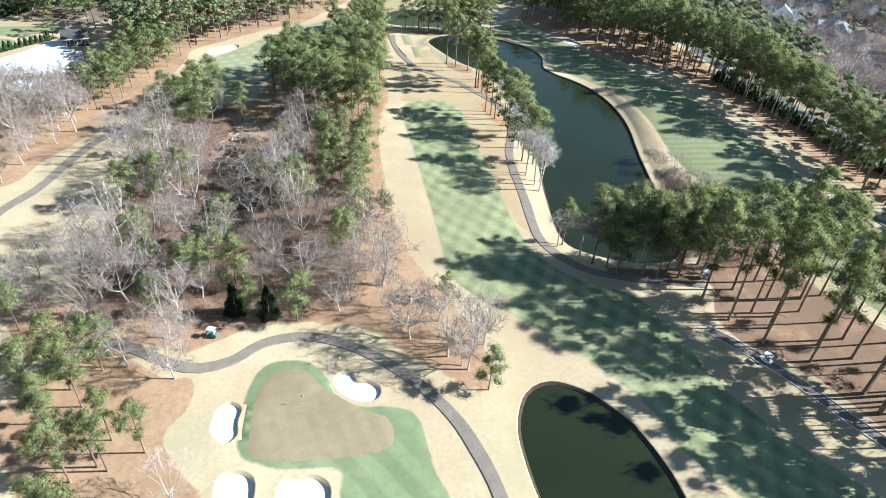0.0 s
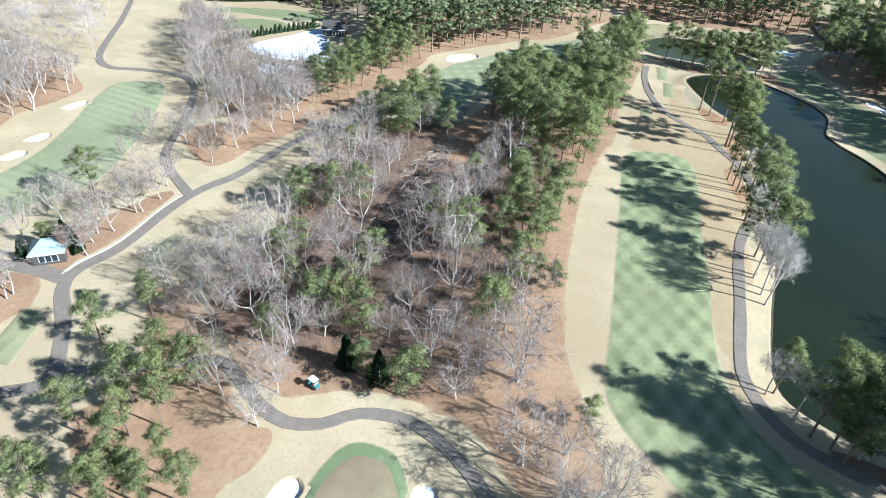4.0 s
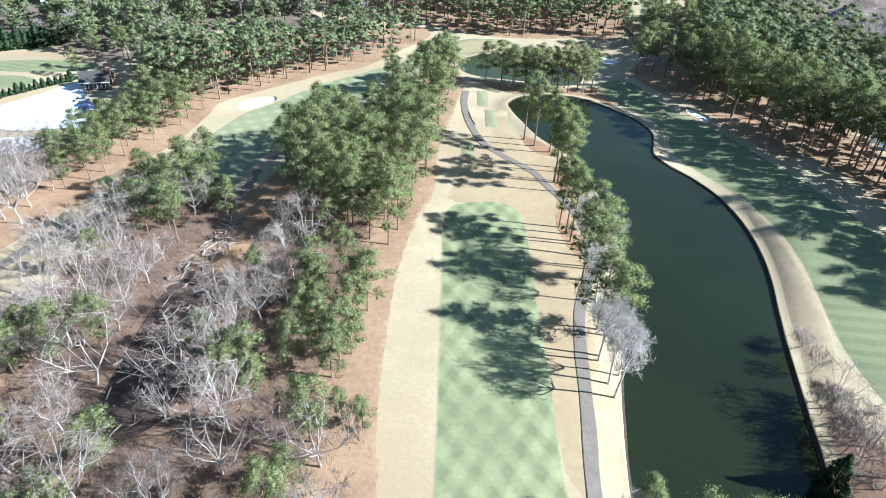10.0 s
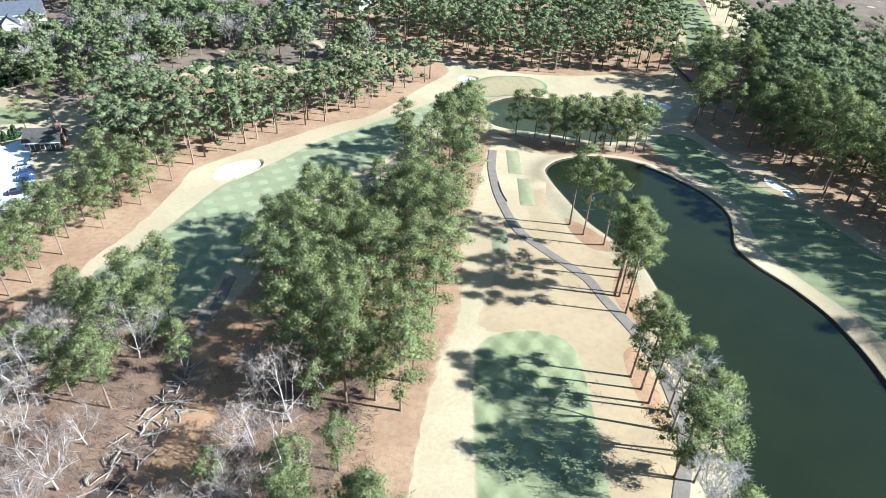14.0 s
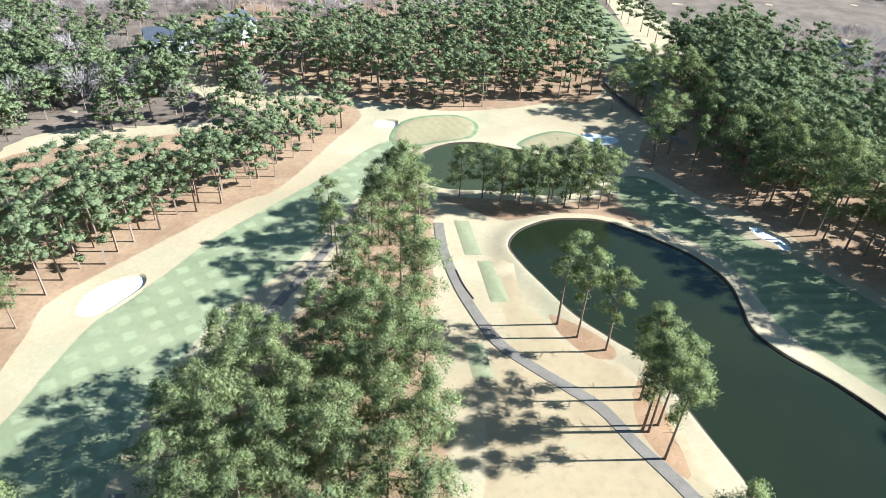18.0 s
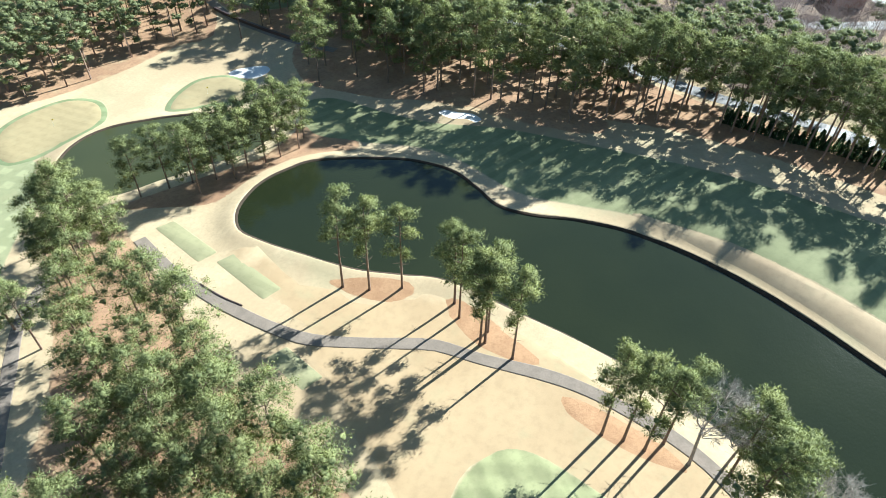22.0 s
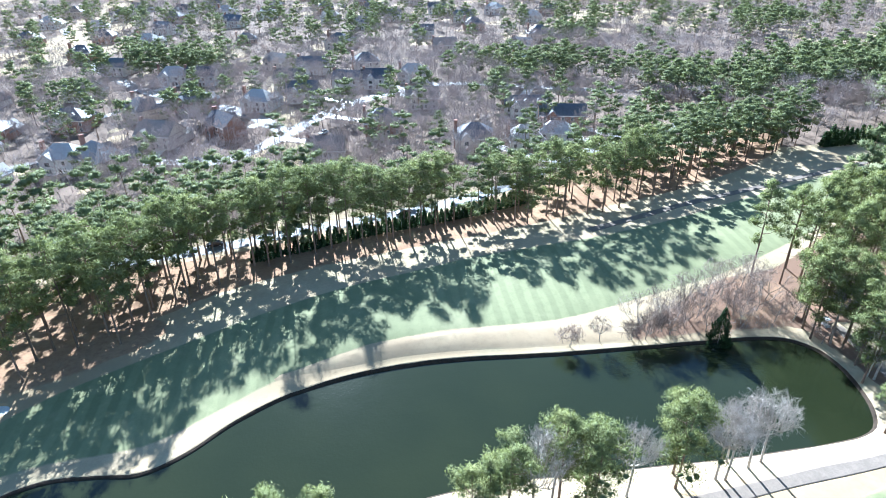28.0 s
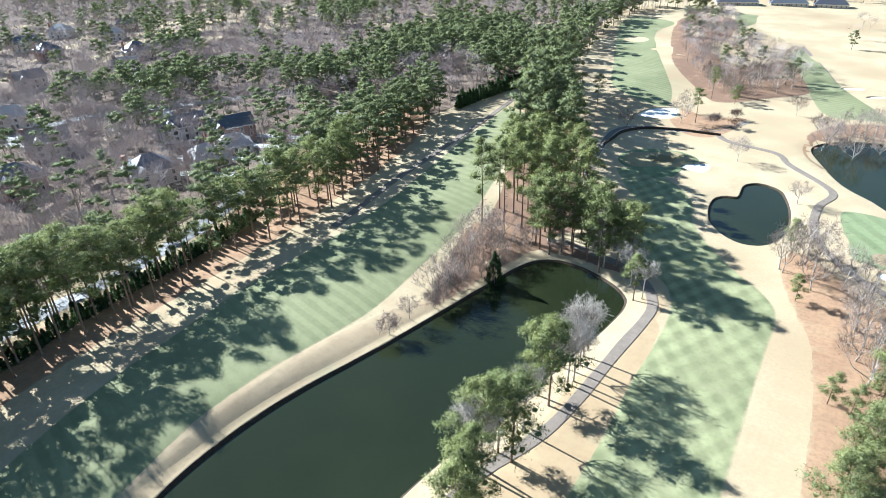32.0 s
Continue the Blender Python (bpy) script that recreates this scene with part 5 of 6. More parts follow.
M_DOOR = simple("dark_painted_door", (0.08, 0.05, 0.045), (0.06, 0.04, 0.035), 2.0, 0.5, 0.4)
pane = Graph("window_glass", 0.08, 0.6)
M_PANE = pane.done((0.03, 0.04, 0.05))


def box(soup, x0, y0, z0, x1, y1, z1):
    k = len(soup.v)
    soup.v += [(x, y, z) for z in (z0, z1) for x, y in ((x0, y0), (x1, y0), (x1, y1), (x0, y1))]
    soup.f += [tuple(k + i for i in f) for f in ((3, 2, 1, 0), (4, 5, 6, 7), (0, 1, 5, 4), (1, 2, 6, 5), (2, 3, 7, 6), (3, 0, 4, 7))]


def roof_of(soup, x0, y0, x1, y1, z, rise, hip, over=0.5, thick=0.22, along_x=True):
    """A gabled or hipped roof over a rectangle, with thickness and eaves."""
    x0, y0, x1, y1 = x0 - over, y0 - over, x1 + over, y1 + over
    for lift, order in ((thick, 1), (0.0, -1)):
        k = len(soup.v)
        if along_x:
            cy, run = (y0 + y1) / 2, (y1 - y0) / 2 * hip
            ridge = [(x0 + run, cy, z + rise + lift), (x1 - run, cy, z + rise + lift)]
            eave = [(x0, y0), (x1, y0), (x1, y1), (x0, y1)]
            faces = [(0, 1, 5, 4), (1, 2, 5), (2, 3, 4, 5), (3, 0, 4)]
        else:
            cx, run = (x0 + x1) / 2, (x1 - x0) / 2 * hip
            ridge = [(cx, y0 + run, z + rise + lift), (cx, y1 - run, z + rise + lift)]
            eave = [(x0, y0), (x1, y0), (x1, y1), (x0, y1)]
            faces = [(1, 2, 5, 4), (2, 3, 5), (3, 0, 4, 5), (0, 1, 4)]
        soup.v += [(a, c, z + lift) for a, c in eave] + ridge
        soup.f += [tuple(k + i for i in f[::order]) for f in faces if hip > 0 or len(f) == 4]
    n = len(soup.v) - 12
    soup.f += [(n + i, n + (i + 1) % 4, n + 6 + (i + 1) % 4, n + 6 + i) for i in range(4)]


def house(x, y, turn, w, d, floors, wall, roof, hip=0.9, wing=True, dormers=0, label="", lot=True, gable=None, grow=1.0):
    """A suburban house: walls, roofs, chimney, garage wing, doors and windows as parts."""
    z = float(land(x, y))
    gable = gable or wall
    base = new("house")
    base.matrix_world = pose(x, y, z, 0, 0, turn)
    w, d = w * grow, d * grow
    h = 2.5 * floors + 0.3
    s = Soup()
    box(s, -w / 2, -d / 2, -0.6, w / 2, d / 2, h)
    rise = d * 0.40
    if hip == 0:
        k = len(s.v)
        for sx in (-w / 2 + 0.02, w / 2 - 0.02):
            s.v += [(sx, -d / 2, h), (sx, d / 2, h), (sx, 0, h + rise)]
        s.f += [(k, k + 1, k + 2), (k + 3, k + 5, k + 4)]
    part("wall", mesh_of("wall", s.v, s.f, wall), base)
    r = Soup()
    roof_of(r, -w / 2, -d / 2, w / 2, d / 2, h, rise, hip)
    part("roof", mesh_of("roof", r.v, r.f, roof), base)
    for y0 in (-d / 2 - 0.56, d / 2 + 0.49):
        s = Soup()
        box(s, -w / 2 - 0.5, y0, h - 0.12, w / 2 + 0.5, y0 + 0.07, h + 0.2)
        part("eaves_board", mesh_of("eaves_board", s.v, s.f, M_TRIM), base)
    if floors > 1:
        s, r = Soup(), Soup()
        gx, gh = w * 0.24, h - 0.2
        box(s, gx - 2.3, -d / 2 - 1.2, -0.6, gx + 2.3, d / 2 + 1.2, gh)
        k = len(s.v)
        for sy in (-d / 2 - 1.18, d / 2 + 1.18):
            s.v += [(gx - 2.3, sy, gh), (gx + 2.3, sy, gh), (gx, sy, gh + 2.5)]
        s.f += [(k, k + 1, k + 2), (k + 3, k + 5, k + 4)]
        part("gable_wall", mesh_of("gable_wall", s.v, s.f, gable), base)
        roof_of(r, gx - 2.3, -d / 2 - 1.2, gx + 2.3, d / 2 + 1.2, gh, 2.5, 0.0, 0.35, 0.2, along_x=False)
        part("gable_roof", mesh_of("gable_roof", r.v, r.f, roof), base)
        for sy in (-d / 2 - 1.2, d / 2 + 1.2):
            for floor in range(floors):
                f, g = Soup(), Soup()
                zz = 0.75 + floor * 2.5
                box(f, gx - 0.95, sy - 0.07, zz - 0.1, gx + 0.95, sy + 0.07, zz + 1.6)
                box(g, gx - 0.8, sy - 0.1, zz, gx + 0.8, sy + 0.1, zz + 1.48)
                win = part("window", mesh_of("window", f.v, f.f, M_TRIM), base)
                part("pane", mesh_of("pane", g.v, g.f, M_PANE), win)
    if wing:
        s, r = Soup(), Soup()
        wx, hw = -w * 0.28, 2.5 * max(1, floors - 1) + 0.6
        box(s, wx - 3.2, -d / 2 - 5, -0.6, wx + 3.2, -d / 2 + 0.5, hw)
        k = len(s.v)
        s.v += [(wx - 3.2, -d / 2 - 4.98, hw), (wx + 3.2, -d / 2 - 4.98, hw), (wx, -d / 2 - 4.98, hw + 3.2)]
        s.f += [(k, k + 1, k + 2)]
        part("wing_wall", mesh_of("wing_wall", s.v, s.f, wall), base)
        roof_of(r, wx - 3.2, -d / 2 - 5, wx + 3.2, 0, hw, 3.2, 0.0, along_x=False)
        part("wing_roof", mesh_of("wing_roof", r.v, r.f, roof), base)
        s = Soup()
        box(s, wx - 2.4, -d / 2 - 5.06, 0, wx + 2.4, -d / 2 - 4.9, 2.3)
        part("garage_door", mesh_of("garage_door", s.v, s.f, M_TRIM), base)
    s = Soup()
    cx = w * 0.5 - 0.2
    box(s, cx - 0.5, -0.8, -0.5, cx + 0.6, 0.8, h + rise + 1.0)
    box(s, cx - 0.6, -0.9, h + rise + 1.0, cx + 0.7, 0.9, h + rise + 1.2)
    part("chimney", mesh_of("chimney", s.v, s.f, M_BRICK), base)
    for floor in range(floors):
        for side in (-1, 1):
            for wx in np.linspace(-w / 2 + 1.8, w / 2 - 1.8, max(3, int(w / 3.4))):
                f, g = Soup(), Soup()
                y0 = side * d / 2
                zz = 0.75 + floor * 2.5
                box(f, wx - 0.65, y0 - 0.07, zz - 0.1, wx + 0.65, y0 + 0.07, zz + 1.6)
                box(g, wx - 0.5, y0 - 0.1, zz, wx + 0.5, y0 + 0.1, zz + 1.48)
                win = part("window", mesh_of("window", f.v, f.f, M_TRIM), base)
                part("pane", mesh_of("pane", g.v, g.f, M_PANE), win)
    s = Soup()
    box(s, -0.55, d / 2 - 0.06, 0, 0.55, d / 2 + 0.12, 2.15)
    part("door", mesh_of("door", s.v, s.f, M_DOOR), base)
    for k in range(dormers):
        s, r = Soup(), Soup()
        dx = (k - (dormers - 1) / 2) * w / (dormers + 0.5)
        for side in (-1, 1):
            a, c = sorted((side * d * 0.36, side * d * 0.1))
            box(s, dx - 0.8, a, h, dx + 0.8, c, h + 2.2)
            roof_of(r, dx - 0.8, a, dx + 0.8, c, h + 2.2, 0.8, 0.0, 0.2, 0.1, along_x=False)
        dm = part("dormer", mesh_of("dormer", s.v, s.f, M_SIDING), base)
        part("dormer_roof", mesh_of("dormer_roof", r.v, r.f, roof), dm)
    return tagged(base, label, "house", "houses of the neighbourhood")


STYLES = {
    "tan": (M_TANBRICK, M_SHINGLE, 1.0, "two-storey cream brick house with a dark hip roof"),
    "brick": (M_BRICK, M_SHINGLE, 1.0, "red brick house with a dark hip roof and white windows"),
    "colonial": (M_BRICK, M_SHINGLE, 0.0, "long red brick house with a dark gabled roof"),
    "dormer": (M_GREYSIDE, M_SHINGLE, 0.0, "grey house with a dark roof and white dormers"),
    "white": (M_SIDING, M_SHINGLE, 0.0, "white gabled house with a dark roof"),
    "pale": (M_SIDING, M_SHINGLE_P, 0.8, "pale house with a bright sunlit roof"),
    "brown": (M_TANBRICK, M_SHINGLE_B, 0.0, "cream gabled house with a brown roof"),
}
HOUSES = [(211, 137, 75, 14, 11, 2, "tan", 0), (227, 92, 70, 18, 9, 2, "colonial", 0), (245, 101, 75, 18, 9, 2, "dormer", 3), (209, 117, 80, 13, 12, 1, "pale", 0), (213, 101, 60, 12, 9, 1, "pale", 0), (242, 166, 80, 14, 11, 2, "brick", 0),
          (274, 140, 70, 14, 10, 2, "brown", 0), (321, 167, 60, 13, 9, 2, "white", 2), (318, 152, 75, 13, 10, 2, "white", 0), (262, 228, 30, 14, 10, 2, "colonial", 0), (258, 253, 60, 14, 11, 2, "brown", 0), (236, 272, 40, 16, 12, 2, "tan", 0),
          (294, 292, 75, 15, 10, 2, "brick", 2), (294, 213, 60, 13, 10, 2, "pale", 0), (303, 192, 80, 14, 10, 2, "white", 0), (308, 242, 70, 16, 10, 2, "brick", 0), (300, 264, 30, 14, 11, 2, "tan", 0), (222, 192, 75, 13, 10, 1, "brown", 0),
          (213, 404, 70, 15, 10, 2, "white", 2), (237, 394, 75, 14, 10, 2, "dormer", 2), (243, 377, 70, 15, 10, 2, "white", 3), (256, 362, 80, 16, 10, 2, "white", 3), (223, 349, 30, 13, 9, 1, "brick", 0), (266, 340, 70, 13, 10, 2, "dormer", 2),
          (267, 324, 70, 14, 10, 2, "white", 0), (231, 312, 60, 13, 11, 2, "pale", 0), (241, 284, 75, 13, 10, 2, "pale", 0), (292, 322, 75, 14, 10, 2, "brick", 0), (303, 384, 70, 14, 10, 2, "white", 2), (360, 240, 75, 15, 10, 2, "dormer", 0),
          (361, 180, 70, 15, 10, 2, "white", 0), (324, 131, 60, 14, 10, 2, "pale", 0), (332, 196, 70, 13, 10, 2, "white", 0), (-74, 437, 20, 17, 11, 2, "dormer", 2), (-51, 457, 60, 18, 11, 2, "white", 0), (-188, 391, 30, 16, 11, 2, "white", 0)]
for x, y, turn, w, d, floors, style, dormers in HOUSES:
    wall, roof, hip, label = STYLES[style]
    house(x, y, turn, w, d, floors, wall, roof, hip, style not in ("colonial", "dormer") and floors == 2, dormers, label, True, M_SIDING if style in ("white", "dormer", "pale") else wall, 1.06)
house(-107, 273, 15, 9, 7, 1, M_DARKSIDE, M_DARKSIDE, 0.0, False, 0, "small dark gabled clubhouse building beside the pale lot")
M_SHINGLE_G = simple("pale_green_roofing", (0.42, 0.5, 0.47), (0.34, 0.42, 0.4), 0.9, 0.6, 0.4, 0.3)
hut = house(-94.5, 105.5, 35, 6.0, 5.0, 1, M_DARKSIDE, M_SHINGLE_G, 0.9, False, 0, "hut", False)
tagged(hut, "small dark-walled course hut with a pale green hip roof", "hut", "")
for x, y, turn, w, d in ((137, -392, 20, 34, 14), (98, -412, 15, 30, 14), (66, -424, 10, 26, 13)):
    tagged(house(x, y, turn, w, d, 1, M_TANBRICK, M_SHINGLE, 0.8, False, 0, "clubhouse", False), "long low clubhouse wing with a dark grey roof", "clubhouse", "clubhouse wings")
rng = random.Random(77)
far_spots = scatter([(330, 60), (340, 420), (480, 440), (700, 380), (720, 120), (520, -60)], 44.0, 78)
protos = [o for o in scene.objects if o.get("category") == "house"][5:33]
for x, y in far_spots:
    copy_thing(rng.choice(protos), pose(x, y, float(land(x, y)), 0, 0, rng.uniform(40, 90)))
clear_of = [(h[0], h[1], 11.5) for h in HOUSES] + [(x, y, 12) for x, y in far_spots]
clear_x = np.array(clear_of)
roads = np.vstack([street] + [spline(r, False, 4.0) for r in ([(165, 310), (200, 306), (244, 307), (250, 292), (236, 250), (230, 230), (240, 215), (252, 204), (290, 170), (312, 119), (294, 80), (270, 40)],
                  [(244, 307), (262, 345), (290, 380), (330, 420), (380, 440)], [(252, 204), (300, 225), (340, 260), (420, 300), (520, 330), (620, 360)])])
free = lambda x, y: np.hypot(clear_x[:, 0] - x, clear_x[:, 1] - y).min() > 8.6 and np.hypot(roads[:, 0] - x, roads[:, 1] - y).min() > 4.2
clump = lambda x, y: noise.noise(Vector((x * 0.014, y * 0.014, 3.0))) + (0.3 if y < 90 and x < 330 else 0.0)
green = lambda i, x, y: clump(x, y) > 0.34 or i % 12 == 0
pts = [p for p in scatter(HOME, 6.0, 22, free) if not (p[0] < 335 and p[1] > 95)] + scatter([(176, 95), (176, 220), (180, 330), (165, 420), (335, 430), (335, 95)], 4.9, 23, free)
thicket("neighbourhood_bare_wood", "grey leafless trees among the houses, tinted pale for haze", [p for i, p in enumerate(pts) if not green(i, *p) and p[0] < 400 and p[1] > -60 and (i % 2 or p[1] < 270 or p[0] > 310)], "bare", 0.85, 1.2)
thicket("distant_bare_wood", "mauve-grey leafless trees in the distance, tinted pale for haze", [p for i, p in enumerate(pts) if not green(i, *p) and not (p[0] < 400 and p[1] > -60)], "far bare", 0.75, 1.15)
thicket("neighbourhood_pine_wood", "scattered green pines among grey bare trees", [p for i, p in enumerate(pts) if green(i, *p) and not (p[0] <= 255 and p[1] > 60) and (i % 3 == 0 or (p[0] < 430 and p[1] > -160))], "far", 0.75, 1.05)
thicket("street_side_pines", "green pines standing among the nearer houses", [p for i, p in enumerate(pts) if green(i, *p) and p[0] <= 255 and p[1] > 60], "mid", 0.75, 0.98)
for k, (x, y, turn, w, d, floors, style, dormers) in enumerate(HOUSES[:33]):
    a = radians(turn - 90)
    fx, fy = x + math.cos(a) * (d / 2 + 6), y + math.sin(a) * (d / 2 + 6)
    near = roads[np.argmin(np.hypot(roads[:, 0] - fx, roads[:, 1] - fy))]
    if math.hypot(near[0] - fx, near[1] - fy) < 45:
        ribbon("driveway", [(fx, fy), ((fx + near[0]) / 2 + 1, (fy + near[1]) / 2 + 1), tuple(near)], 4.5, M_DRIVE, "pale concrete driveway in front of a house", "driveway", 0.13)

# ---- trees along the pond path ----
for line in ([(40.8, 252.3), (41.6, 247), (45.5, 240), (49.9, 238.5), (51, 241), (48.2, 245.8), (43.4, 250.5)], [(51.8, 233.2), (54.4, 231), (54.2, 221), (52.9, 211.7), (50.5, 212.2), (48.6, 217.4), (48, 223), (49.8, 229.5)],
             [(49, 205.3), (51, 201), (52.2, 192), (52, 186.5), (50.4, 184.2), (47.9, 189.7), (46.5, 197.7), (47, 203.1)]):
    patch("tree_bed", line, M_BED, "bare sandy brown bed under lakeside pines", "tree bed", 0.06, 0.6, 3.0, 1.0)
for x, y, h, k in ((41.9, 249.4, 22.5, 0), (44.8, 245.2, 21.6, 1), (49.2, 241, 19.6, 5), (53.1, 231.3, 19.5, 0), (51.1, 228.4, 21, 1), (48.6, 221.5, 22.5, 7), (49.6, 221.2, 21, 3), (51.8, 222.4, 21, 5), (49.9, 215.5, 20.5, 1),
                   (47.4, 196.8, 20, 5), (48.7, 193.9, 20, 5), (49.4, 190.8, 20, 2), (52.4, 189.3, 18.5, 3), (53.8, 180, 20, 2), (50.3, 176.2, 19.5, 4), (53.2, 175.6, 17, 4), (51.2, 160.4, 19.5, 4), (54.1, 158.7, 18, 4), (50.4, 117.2, 12.8, 2)):
    pine(x, y, h, {0: 3, 1: 5, 7: 2}.get(k, k), "pines along the pond path", 1.05)
for x, y, k, s in ((51.9, 185, 0, 1.0), (54.2, 181, 1, 1.0), (52.1, 168.8, 1, 0.95), (50.8, 153, 1, 1.0), (50.2, 151.6, 2, 1.05), (51.2, 146.1, 0, 0.9), (51.8, 143, 1, 0.95), (53.5, 148.5, 2, 1.0), (48.8, 116, 2, 0.8), (53, 112, 1, 0.8), (55.5, 109.5, 2, 0.9), (62, 106.5, 1, 1.0), (74, 105, 0, 0.9)):
    tree("bare_tree", TALL_BARES[k], x, y, s, "tall leafless tree with a dense crown of pale twigs", "tree", "bare trees along the pond path")
for x, y, k, s in ((17.1, 82, 3, 1.0), (20.3, 78.4, 3, 0.9), (10.5, 87.5, 2, 1.1), (16.6, 91.8, 4, 1.1), (6.3, 104.2, 5, 1.35), (7.4, 96.9, 4, 0.9), (24.5, 84.7, 3, 0.85), (-2.9, 96.9, 2, 0.8), (-34.4, 91.4, 0, 1.0), (-27, 56.8, 5, 0.75),
                   (-31.4, 81, 2, 0.85), (-40, 84.5, 3, 0.8), (-46.9, 89.8, 0, 0.9), (-54.1, 120, 1, 0.9), (-31.8, 88.2, 2, 0.9), (-50, 98, 1, 0.9), (-60, 99, 0, 0.85), (-66, 106, 1, 0.8), (-60, 126, 3, 0.8), (-64, 112, 2, 0.9)):
    tree("bare_tree", BARES[k], x, y, s, "leafless tree with pale thick limbs", "tree", "bare trees by the southern green")
for x, y, h, k in ((23.2, 73.3, 9.5, 6), (-11.1, 94.6, 12, 6), (18.9, 98.5, 7, 6), (8.7, 132.5, 7, 6), (5, 134, 7, 6), (10, 295.7, 17, 0), (-3.9, 283, 18, 5), (-2.5, 275, 17, 2), (5.7, 284.5, 19, 3), (7.2, 284, 18, 2), (-43.8, 210, 15, 4),
                   (-41.3, 181, 16, 1), (-32, 189, 14, 2), (-48, 205, 15, 4), (-90.5, 66, 15, 4), (-98, 89.5, 13, 7), (-95, 82, 14, 4), (-103, 84, 14, 7), (-108, 90, 13, 4), (-100, 74, 14, 4), (-108, 66, 14, 1), (-96, 62, 13, 7), (-101.8, 127, 15, 1), (-96.5, 107.5, 7, 6), (-52, 86, 12, 4), (-44, 84, 13, 4)):
    pine(x, y, h, k, "single pines")
for x, y, k, s in ((-98, 108.5, 1, 0.75), (-91.4, 109.0, 1, 0.8), (-95, 110.5, 1, 0.8), (-99.5, 103, 1, 0.6), (-16.5, 96.2, 0, 0.8), (-23, 97.5, 1, 1.0), (82.2, 127.2, 0, 0.95)):
    tree("evergreen_tree", HOLLIES[k], x, y, s, "dense dark green evergreen tree", "tree", "dark evergreens")
for x, y, k, s in ((-92.4, 92, 0, 0.9), (-88.4, 108.5, 2, 0.9), (-89.5, 118, 5, 0.8), (-92, 116, 4, 1.1), (-89, 127, 0, 0.9), (-88.6, 133, 2, 1.0), (-104, 108, 3, 0.8), (-87.5, 153.3, 2, 0.9), (-91, 58, 0, 0.8), (-96, 50, 1, 0.8), (-100, 122, 4, 0.9), (-106, 146, 0, 0.8), (-112, 160, 2, 0.8), (-100, 160, 1, 0.9), (-96, 168, 3, 0.8),
                   (-88, 172, 2, 0.9), (-82, 176, 0, 0.8), (-89.8, 126, 3, 1.0), (-90.9, 139, 1, 0.9), (-90.5, 112.7, 0, 0.8), (-92.3, 93.4, 5, 0.9), (-86.3, 163.6, 2, 0.9), (-95.7, 159.5, 0, 1.0), (-79.4, 184, 3, 1.1), (-162.5, 145.3, 5, 1.2), (-152.7, 132.1, 1, 1.0),
                   (-167.3, 160.2, 0, 1.2), (-154.7, 161.8, 5, 1.3), (-155.7, 176.9, 3, 1.0), (-104, 118, 1, 0.9), (-108, 132, 3, 0.8)):
    tree("bare_tree", BARES[k], x, y, s, BARE_LABEL, "tree", "bare trees along the western path")
plant_bares(scatter([(-78, 184), (-80, 200), (-90, 214), (-105, 214), (-114, 224), (-134, 240), (-152, 256), (-166, 256), (-146, 226), (-129, 208), (-118, 192), (-100, 178)], 4.6, 41), 42, "bare trees below the pale lot")
thicket("western_bare_wood", "far leafless trees beyond the western holes", scatter([(-165, 205), (-185, 225), (-215, 285), (-300, 300), (-340, 200), (-300, 90), (-225, 100), (-220, 190)], 7.5, 53), "bare", 0.8, 1.1)
plant_bares(scatter([(-150, 118), (-158, 184), (-200, 200), (-220, 150), (-190, 110)], 6.0, 43), 44, "bare trees of the western wood")
for x, y, k, s in ((80.5, -25.5, 0, 0.9), (82.1, -41, 1, 0.8), (50.2, 10.1, 4, 1.0), (95.7, -1.7, 2, 0.8), (26.8, 39, 2, 0.7), (24.9, -27.6, 1, 0.8), (41.2, -60.1, 2, 0.8), (23.5, 86, 0, 0.9), (19.3, 79.5, 2, 0.8)):
    tree("bare_tree", BARES[k], x, y, s, BARE_LABEL, "tree", "single bare trees on the southern holes")
for x, y, h, k in ((94.6, 361.5, 17, 1), (104.3, 363.3, 16, 4), (97.2, 329.7, 19, 4), (99.6, 324.7, 20, 7), (109, 287.6, 20, 1), (91, 317, 20, 1), (104, 302, 21, 0), (108, 322, 20, 7), (115, 335, 19, 1), (101, 312, 18, 5), (112, 311, 21, 3), (106, 290, 20, 7), (112, 268, 21, 0), (119, 251, 20, 1), (118, 345, 20, 7), (-115, 290, 15, 3), (-119, 282, 11, 7), (-107, 297, 15, 3), (-111, 301, 14, 5), (-101, 302, 14, 1), (-100, 293, 13, 7), (120.6, -10, 18, 3), (117, -23, 15, 5), (125, -3, 19, 2), (131, -18, 17, 3), (75.3, -29, 15, 3), (79, -71, 15, 3), (67.5, -66, 9, 6)):
    pine(x, y, h, k, "single pines on open ground")
grove = scatter([(118, -152), (150, -285), (122, -298), (96, -222), (78, -188), (52, -160), (46, -110), (60, -86), (73, -70), (84, -84)], 6.2, 45)
plant_bares([p for i, p in enumerate(grove) if p[1] > -110], 46, "bare grove between the southern fairways")
thicket("southern_bare_grove", "mauve-grey leafless grove between two fairways", [p for i, p in enumerate(grove) if p[1] <= -110 and i % 6], "bare", 0.8, 1.1)
thicket("southern_grove_pines", "dark pines standing in the bare grove", [p for i, p in enumerate(grove) if p[1] <= -110 and i % 6 == 0], "far", 0.6, 0.8)
side = scatter([(140, -40), (158, -100), (182, -190), (200, -285), (185, -340), (150, -330), (150, -352), (215, -360), (214, -285), (200, -190), (178, -100), (158, -40)], 6.0, 47)
thicket("fairway_side_bare_wood", "leafless trees beside the distant fairway", [p for i, p in enumerate(side) if i % 2], "bare", 0.9, 1.2)
